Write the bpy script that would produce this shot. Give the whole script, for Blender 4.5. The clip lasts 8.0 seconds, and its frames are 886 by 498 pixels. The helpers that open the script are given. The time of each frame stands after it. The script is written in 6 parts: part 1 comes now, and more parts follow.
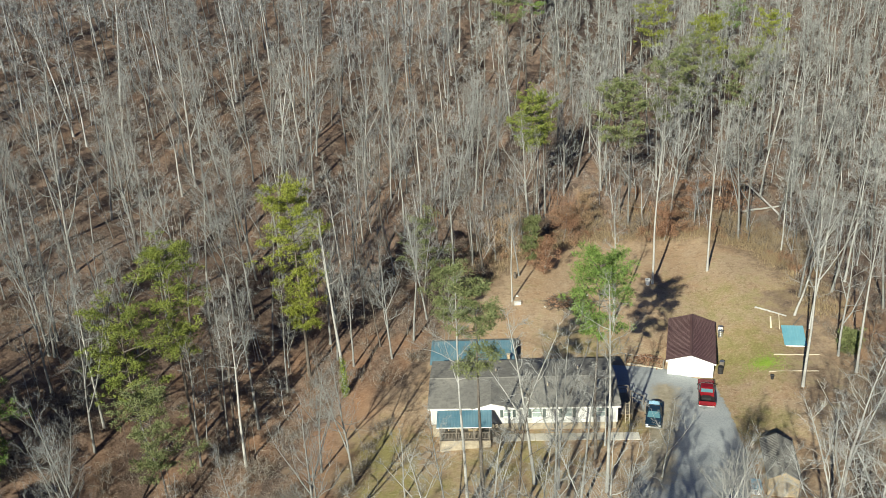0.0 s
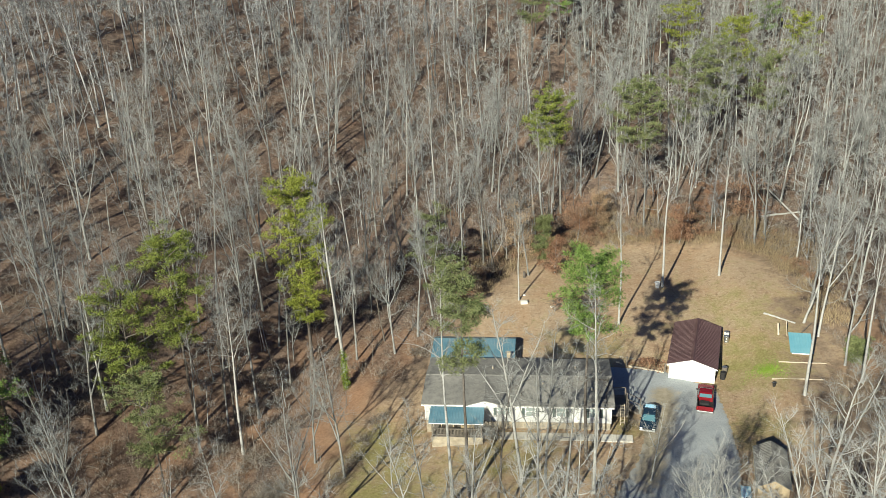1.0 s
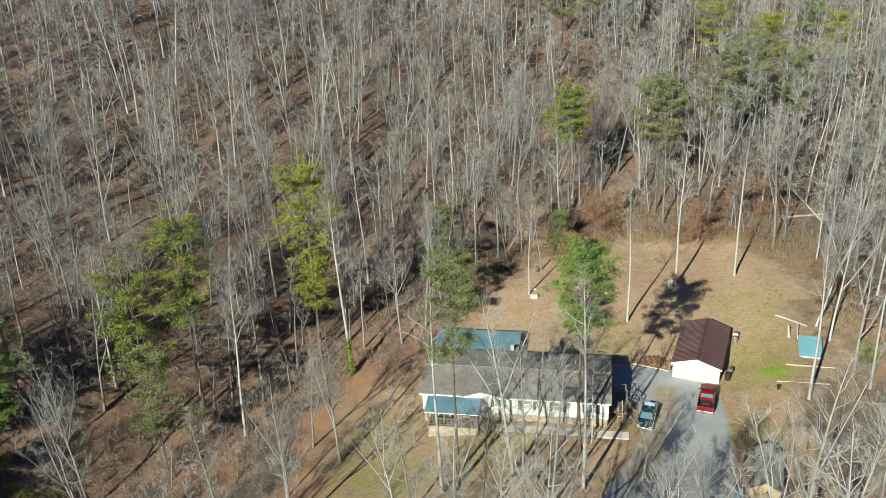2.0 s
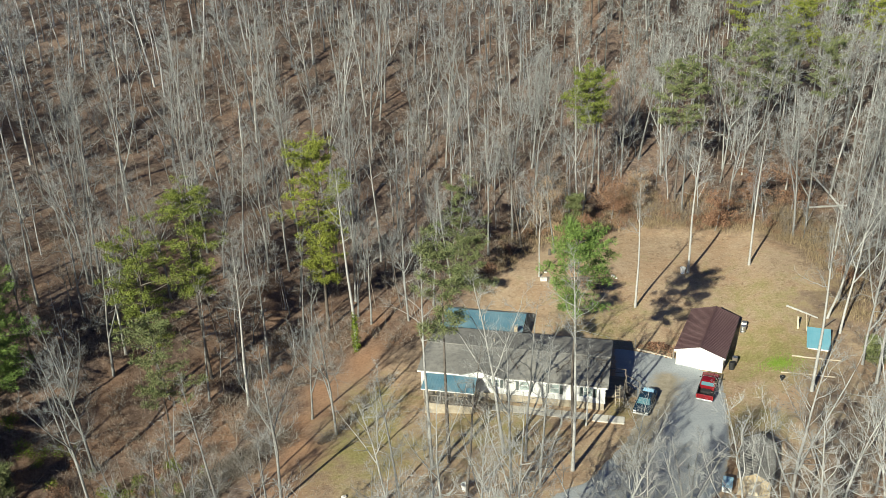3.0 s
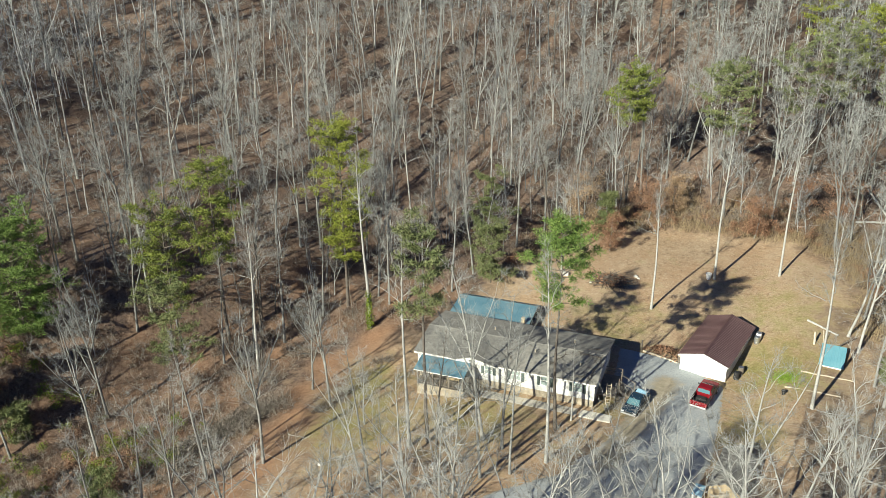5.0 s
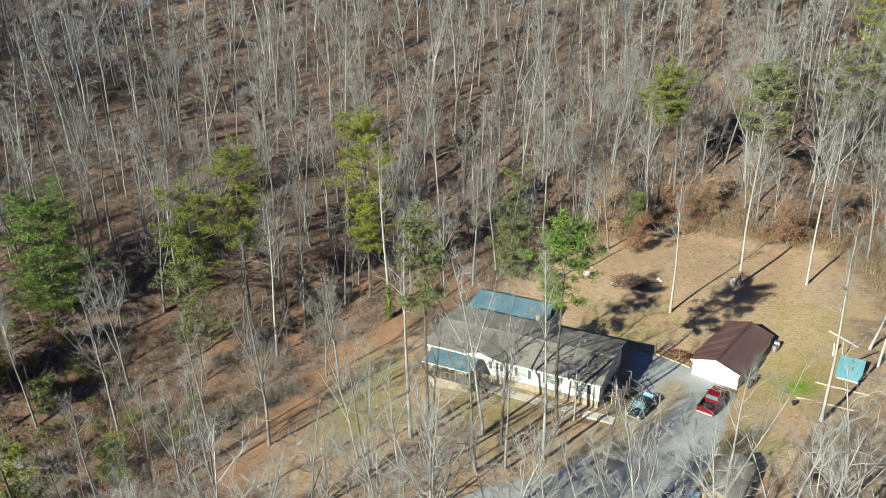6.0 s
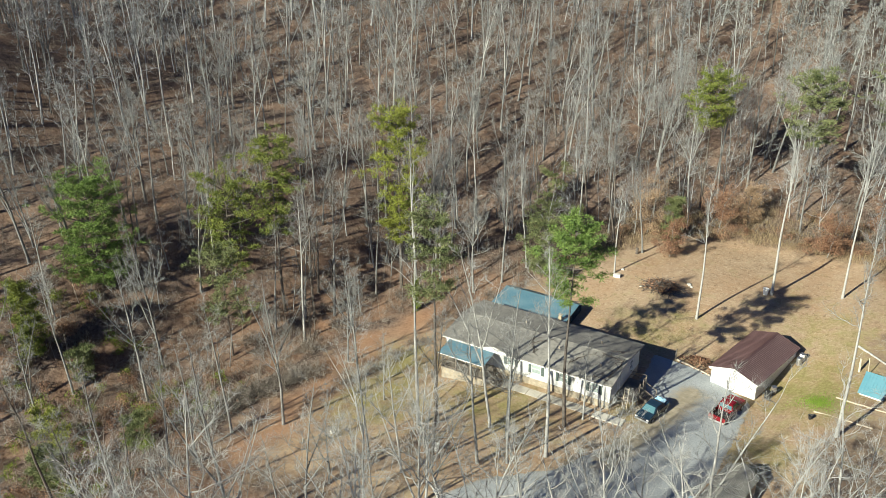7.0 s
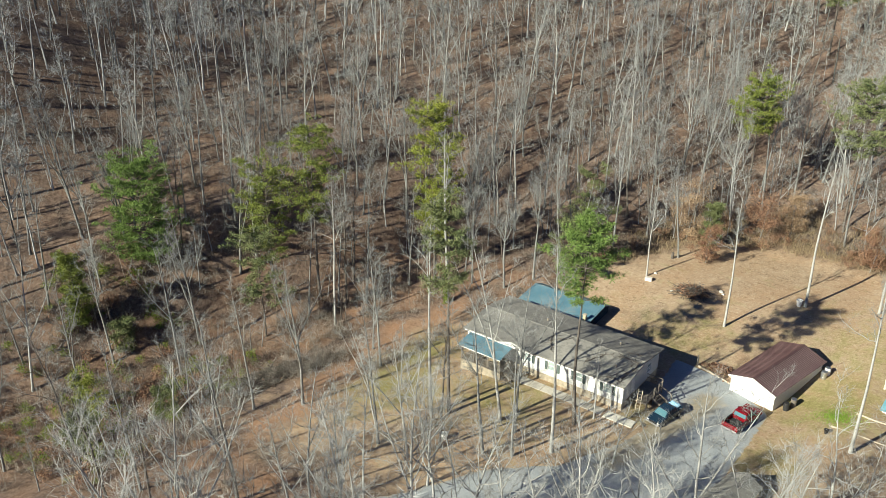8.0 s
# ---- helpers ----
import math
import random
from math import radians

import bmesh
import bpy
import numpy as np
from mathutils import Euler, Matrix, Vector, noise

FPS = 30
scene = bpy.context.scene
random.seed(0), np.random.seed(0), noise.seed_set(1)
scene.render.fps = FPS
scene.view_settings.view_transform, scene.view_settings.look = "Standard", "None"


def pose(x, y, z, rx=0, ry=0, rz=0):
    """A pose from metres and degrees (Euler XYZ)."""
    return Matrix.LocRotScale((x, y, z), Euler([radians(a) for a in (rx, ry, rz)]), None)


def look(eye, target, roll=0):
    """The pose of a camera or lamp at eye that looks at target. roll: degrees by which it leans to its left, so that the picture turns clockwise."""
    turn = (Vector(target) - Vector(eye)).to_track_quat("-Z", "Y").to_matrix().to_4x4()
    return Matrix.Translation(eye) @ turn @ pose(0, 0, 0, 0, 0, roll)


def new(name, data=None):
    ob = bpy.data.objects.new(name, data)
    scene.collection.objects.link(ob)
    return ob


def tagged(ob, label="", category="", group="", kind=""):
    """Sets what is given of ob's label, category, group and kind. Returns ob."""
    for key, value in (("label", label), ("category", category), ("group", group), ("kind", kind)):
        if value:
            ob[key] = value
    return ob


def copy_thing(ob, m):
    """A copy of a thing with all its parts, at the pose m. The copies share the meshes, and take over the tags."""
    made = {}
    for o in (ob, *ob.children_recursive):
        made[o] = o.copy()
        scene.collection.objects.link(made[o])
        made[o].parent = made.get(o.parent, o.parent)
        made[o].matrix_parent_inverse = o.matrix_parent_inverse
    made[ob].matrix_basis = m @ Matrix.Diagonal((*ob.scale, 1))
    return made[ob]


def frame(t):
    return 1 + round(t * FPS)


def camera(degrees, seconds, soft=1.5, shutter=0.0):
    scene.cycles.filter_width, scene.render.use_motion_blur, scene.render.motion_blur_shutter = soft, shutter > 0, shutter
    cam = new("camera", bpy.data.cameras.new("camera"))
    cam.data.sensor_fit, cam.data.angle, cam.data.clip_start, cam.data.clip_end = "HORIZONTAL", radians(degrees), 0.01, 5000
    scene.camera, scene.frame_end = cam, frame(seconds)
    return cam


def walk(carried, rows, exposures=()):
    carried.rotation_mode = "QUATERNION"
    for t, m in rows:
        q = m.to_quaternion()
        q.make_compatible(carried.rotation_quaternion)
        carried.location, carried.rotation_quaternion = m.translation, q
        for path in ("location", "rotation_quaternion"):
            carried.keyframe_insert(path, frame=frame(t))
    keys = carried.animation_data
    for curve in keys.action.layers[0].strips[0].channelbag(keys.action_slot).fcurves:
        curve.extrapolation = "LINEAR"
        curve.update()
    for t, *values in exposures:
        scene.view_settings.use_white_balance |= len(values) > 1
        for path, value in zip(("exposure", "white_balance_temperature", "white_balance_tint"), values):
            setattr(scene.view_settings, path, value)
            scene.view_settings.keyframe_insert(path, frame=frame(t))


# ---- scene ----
cam = camera(54.1, 8.0, soft=0.74, shutter=0.0)
PATH = [
    (0, (7.429, -76.611, 54.639), (7.304, -74.782, 53.839), -3.2),
    (0.5, (9.911, -76.658, 54.473), (9.737, -74.833, 53.675), -3.0),
    (1, (12.475, -76.664, 54.237), (12.245, -74.844, 53.441), -3.0),
    (1.5, (14.892, -76.628, 53.899), (14.608, -74.814, 53.106), -2.8),
    (1.7, (15.912, -76.619, 53.881), (15.605, -74.81, 53.086), -2.8),
    (2.8, (20.893, -76.336, 53.244), (20.475, -74.562, 52.419), -2.3),
    (3, (21.869, -76.17, 53.187), (21.43, -74.405, 52.356), -2.3),
    (3.5, (24.387, -75.843, 53.002), (23.899, -74.096, 52.16), -2.1),
    (4, (27.152, -75.43, 52.835), (26.612, -73.698, 51.995), -1.9),
    (4.5, (30.011, -74.993, 52.659), (29.408, -73.28, 51.82), -1.7),
    (4.7, (31.091, -74.888, 52.633), (30.462, -73.185, 51.796), -1.4),
    (5.8, (37.034, -73.243, 53.163), (36.258, -71.609, 52.311), -1.2),
    (6, (38.139, -73.047, 53.135), (37.335, -71.425, 52.284), -1.0),
    (6.5, (41.098, -72.218, 53.141), (40.216, -70.637, 52.289), -0.8),
    (7, (44.031, -71.372, 53.166), (43.074, -69.836, 52.313), -0.6),
    (7.5, (46.839, -70.672, 53.093), (45.811, -69.183, 52.242), -0.4),
    (8, (49.603, -69.604, 53.482), (48.505, -68.169, 52.624), -0.1),
]
walk(cam, [(t, look(e, g, r)) for t, e, g, r in PATH], [(0, 0.54), (4, 0.64), (8, 0.79)])

# ---- light ----
SUN_EL, SUN_DX, SUN_DY = radians(28), -0.36, -1.0
sun_dir = Vector((SUN_DX, SUN_DY, 0)).normalized() * math.cos(SUN_EL) + Vector((0, 0, math.sin(SUN_EL)))
world = bpy.data.worlds.new("winter_sky")
scene.world = world
world.use_nodes = True
wn = world.node_tree.nodes
sky = wn.new("ShaderNodeTexSky")
sky.sky_type = "NISHITA"
sky.sun_disc = False
sky.sun_elevation = SUN_EL
sky.sun_rotation = math.atan2(SUN_DX, SUN_DY)
wn["Background"].inputs["Strength"].default_value = 0.016
tint = wn.new("ShaderNodeMix")
tint.data_type, tint.blend_type = "RGBA", "MULTIPLY"
tint.inputs[0].default_value = 1.0
tint.inputs[7].default_value = (0.28, 0.80, 1.95, 1)
world.node_tree.links.new(sky.outputs[0], tint.inputs[6])
world.node_tree.links.new(tint.outputs[2], wn["Background"].inputs["Color"])
sun_data = bpy.data.lights.new("sun", "SUN")
sun_data.energy, sun_data.angle, sun_data.color = 5.2, radians(0.55), (0.985, 0.968, 0.785)
sun_ob = new("sun", sun_data)
sun_ob.matrix_world = look(sun_dir * 100, (0, 0, 0))


# ---- materials ----
def material(name, rough=0.8, metal=0.0, spec=0.3):
    m = bpy.data.materials.new(name)
    m.use_nodes = True
    b = m.node_tree.nodes["Principled BSDF"]
    b.inputs["Roughness"].default_value = rough
    b.inputs["Metallic"].default_value = metal
    b.inputs["Specular IOR Level"].default_value = spec
    return m, m.node_tree.nodes, m.node_tree.links, b


def noise_node(nodes, links, vec, scale, detail=4.0, rough=0.6):
    n = nodes.new("ShaderNodeTexNoise")
    n.inputs["Scale"].default_value = scale
    n.inputs["Detail"].default_value = detail
    n.inputs["Roughness"].default_value = rough
    if vec is not None:
        links.new(vec, n.inputs["Vector"])
    return n.outputs["Fac"]


def ramp_node(nodes, links, fac, stops):
    r = nodes.new("ShaderNodeValToRGB")
    while len(r.color_ramp.elements) < len(stops):
        r.color_ramp.elements.new(0.5)
    for e, (p, c) in zip(r.color_ramp.elements, stops):
        e.position, e.color = p, (*c, 1)
    links.new(fac, r.inputs["Fac"])
    return r.outputs["Color"]


def mix_node(nodes, links, fac, a, b, mode="MIX"):
    m = nodes.new("ShaderNodeMix")
    m.data_type, m.blend_type = "RGBA", mode
    for sock, val in ((m.inputs[0], fac), (m.inputs[6], a), (m.inputs[7], b)):
        if isinstance(val, (int, float)):
            sock.default_value = val
        elif isinstance(val, tuple):
            sock.default_value = (*val, 1)
        else:
            links.new(val, sock)
    return m.outputs[2]


def bump_node(nodes, links, bsdf, height, strength, dist):
    b = nodes.new("ShaderNodeBump")
    b.inputs["Strength"].default_value = strength
    b.inputs["Distance"].default_value = dist
    links.new(height, b.inputs["Height"])
    links.new(b.outputs["Normal"], bsdf.inputs["Normal"])


def coords(nodes, kind="Object"):
    return nodes.new("ShaderNodeTexCoord").outputs[kind]


def mottled(name, c1, c2, c3, scale, rough=0.85, bump=0.3, dist=0.02, metal=0.0, vary=0.0, fine=6.0, spec=0.3):
    """Two scales of variation, with an optional shift from object to object."""
    m, n, l, b = material(name, rough, metal, spec)
    co = coords(n)
    big = noise_node(n, l, co, scale, 5)
    small = noise_node(n, l, co, scale * fine, 4, 0.7)
    col = ramp_node(n, l, big, [(0.3, c1), (0.7, c2)])
    fac = ramp_node(n, l, small, [(0.45, (0, 0, 0)), (0.75, (0.7, 0.7, 0.7))])
    col = mix_node(n, l, fac, col, c3)
    if vary:
        info = n.new("ShaderNodeObjectInfo")
        tone = ramp_node(n, l, info.outputs["Random"], [(0, (1 - vary, 1 - vary, 1 - vary)), (1, (1, 1, 1))])
        col = mix_node(n, l, 1.0, col, tone, "MULTIPLY")
    l.new(col, b.inputs["Base Color"])
    bump_node(n, l, b, small, bump, dist)
    return m


def island_bark(name, dark, pale, blotch):
    """Bark for woods joined in one mesh: tone per tree piece."""
    m, n, l, b = material(name, 0.9, 0, 0.15)
    geo = n.new("ShaderNodeNewGeometry")
    co = coords(n)
    col = ramp_node(n, l, geo.outputs["Random Per Island"], [(0.0, dark), (0.45, tuple(0.65 * a + 0.35 * b for a, b in zip(dark, pale))), (0.75, pale), (1.0, pale)])
    spots = noise_node(n, l, co, 1.7, 5)
    col = mix_node(n, l, ramp_node(n, l, spots, [(0.5, (0, 0, 0)), (0.72, (0.6, 0.6, 0.6))]), col, blotch)
    l.new(col, b.inputs["Base Color"])
    return m


def foliage(name, dark, lit, tip):
    m, n, l, b = material(name, 0.6, 0, 0.25)
    co = coords(n)
    geo = n.new("ShaderNodeNewGeometry")
    col = ramp_node(n, l, geo.outputs["Random Per Island"], [(0.0, dark), (0.6, lit), (1.0, tip)])
    big = noise_node(n, l, co, 0.35, 3)
    col = mix_node(n, l, ramp_node(n, l, big, [(0.35, (0, 0, 0)), (0.7, (0.55, 0.55, 0.55))]), col, tip)
    l.new(col, b.inputs["Base Color"])
    b.inputs["Subsurface Weight"].default_value = 0.0
    return m


def metal_paint(name, base, worn, rough, scale=0.4):
    m, n, l, b = material(name, rough, 0.0, 0.5)
    co = coords(n)
    big = noise_node(n, l, co, scale, 5)
    streak = noise_node(n, l, co, 5.0, 4)
    col = ramp_node(n, l, big, [(0.3, base), (0.75, worn)])
    col = mix_node(n, l, ramp_node(n, l, streak, [(0.5, (0, 0, 0)), (0.8, (0.35, 0.35, 0.35))]), col, worn)
    l.new(col, b.inputs["Base Color"])
    return m


def glassy(name, tint):
    m, n, l, b = material(name, 0.06, 0.0, 0.6)
    b.inputs["Base Color"].default_value = (*tint, 1)
    return m


def ground_material():
    m, n, l, b = material("ground_cover", 0.95, 0, 0.1)
    co = coords(n, "Object")
    lawn = n.new("ShaderNodeAttribute")
    lawn.attribute_name = "lawn"
    green = n.new("ShaderNodeAttribute")
    green.attribute_name = "green"
    lane = n.new("ShaderNodeAttribute")
    lane.attribute_name = "lane"
    big = noise_node(n, l, co, 0.06, 5)
    mid = noise_node(n, l, co, 0.5, 5, 0.65)
    fine = noise_node(n, l, co, 3.5, 5, 0.7)
    litter = ramp_node(n, l, big, [(0.3, (0.078, 0.061, 0.054)), (0.5, (0.134, 0.102, 0.087)), (0.72, (0.225, 0.172, 0.145))])
    litter = mix_node(n, l, ramp_node(n, l, mid, [(0.42, (0, 0, 0)), (0.66, (0.7, 0.7, 0.7))]), litter, (0.26, 0.182, 0.140))
    drift = noise_node(n, l, co, 1.3, 6, 0.8)
    litter = mix_node(n, l, ramp_node(n, l, drift, [(0.52, (0, 0, 0)), (0.62, (0.8, 0.8, 0.8))]), litter, (0.060, 0.043, 0.034))
    litter = mix_node(n, l, ramp_node(n, l, drift, [(0.36, (0.75, 0.75, 0.75)), (0.46, (0, 0, 0))]), litter, (0.33, 0.255, 0.20))
    litter = mix_node(n, l, ramp_node(n, l, fine, [(0.48, (0, 0, 0)), (0.66, (0.75, 0.75, 0.75))]), litter, (0.042, 0.033, 0.027))
    straw = ramp_node(n, l, mid, [(0.3, (0.34, 0.245, 0.165)), (0.55, (0.425, 0.315, 0.217)), (0.8, (0.485, 0.38, 0.275))])
    patch = noise_node(n, l, co, 0.17, 4, 0.6)
    straw = mix_node(n, l, ramp_node(n, l, patch, [(0.42, (0, 0, 0)), (0.62, (0.75, 0.75, 0.75))]), straw, (0.38, 0.25, 0.155))
    straw = mix_node(n, l, ramp_node(n, l, big, [(0.5, (0, 0, 0)), (0.68, (0.45, 0.45, 0.45))]), straw, (0.40, 0.30, 0.19))
    speck = noise_node(n, l, co, 1.6, 6, 0.8)
    straw = mix_node(n, l, ramp_node(n, l, speck, [(0.50, (0, 0, 0)), (0.66, (0.8, 0.8, 0.8))]), straw, (0.20, 0.135, 0.085))
    straw = mix_node(n, l, ramp_node(n, l, fine, [(0.50, (0, 0, 0)), (0.70, (0.7, 0.7, 0.7))]), straw, (0.55, 0.46, 0.34))
    grass = ramp_node(n, l, fine, [(0.3, (0.16, 0.155, 0.05)), (0.7, (0.30, 0.275, 0.11))])
    gadd = n.new("ShaderNodeMath")
    gadd.operation = "MULTIPLY_ADD"
    l.new(mid, gadd.inputs[0])
    gadd.inputs[1].default_value = 1.6
    gsub = n.new("ShaderNodeMath")
    gsub.operation = "SUBTRACT"
    l.new(green.outputs["Fac"], gsub.inputs[0])
    gsub.inputs[1].default_value = 0.9
    l.new(gsub.outputs[0], gadd.inputs[2])
    gfac = ramp_node(n, l, gadd.outputs[0], [(0.0, (0, 0, 0)), (0.6, (0.85, 0.85, 0.85))])
    straw = mix_node(n, l, gfac, straw, grass)
    ladd = n.new("ShaderNodeMath")
    ladd.operation = "MULTIPLY_ADD"
    l.new(mid, ladd.inputs[0])
    ladd.inputs[1].default_value = 1.2
    lsub = n.new("ShaderNodeMath")
    lsub.operation = "SUBTRACT"
    l.new(lawn.outputs["Fac"], lsub.inputs[0])
    lsub.inputs[1].default_value = 0.6
    l.new(lsub.outputs[0], ladd.inputs[2])
    lfac = ramp_node(n, l, ladd.outputs[0], [(0.15, (0, 0, 0)), (0.85, (1, 1, 1))])
    col = mix_node(n, l, lfac, litter, straw)
    leaves = ramp_node(n, l, fine, [(0.35, (0.39, 0.235, 0.145)), (0.6, (0.30, 0.165, 0.098)), (0.8, (0.15, 0.085, 0.055))])
    col = mix_node(n, l, lane.outputs["Fac"], col, leaves)
    l.new(col, b.inputs["Base Color"])
    bump_node(n, l, b, fine, 0.6, 0.12)
    return m


def gravel_material():
    m = mottled("gravel", (0.305, 0.332, 0.348), (0.405, 0.43, 0.445), (0.22, 0.235, 0.245), 0.22, 0.95, 0.6, 0.04, fine=25)
    n, l = m.node_tree.nodes, m.node_tree.links
    b = n["Principled BSDF"]
    worn = n.new("ShaderNodeAttribute")
    worn.attribute_name = "worn"
    patch = noise_node(n, l, coords(n), 1.1, 5, 0.7)
    tan = ramp_node(n, l, patch, [(0.35, (0.27, 0.225, 0.14)), (0.65, (0.43, 0.36, 0.26))])
    k = n.new("ShaderNodeMath")
    k.operation = "MULTIPLY_ADD"
    l.new(patch, k.inputs[0])
    k.inputs[1].default_value = 1.2
    s = n.new("ShaderNodeMath")
    s.operation = "SUBTRACT"
    l.new(worn.outputs["Fac"], s.inputs[0])
    s.inputs[1].default_value = 0.75
    l.new(s.outputs[0], k.inputs[2])
    fac = ramp_node(n, l, k.outputs[0], [(0.1, (0, 0, 0)), (0.6, (0.85, 0.85, 0.85))])
    old = b.inputs["Base Color"].links[0].from_socket
    l.new(mix_node(n, l, fac, old, tan), b.inputs["Base Color"])
    return m


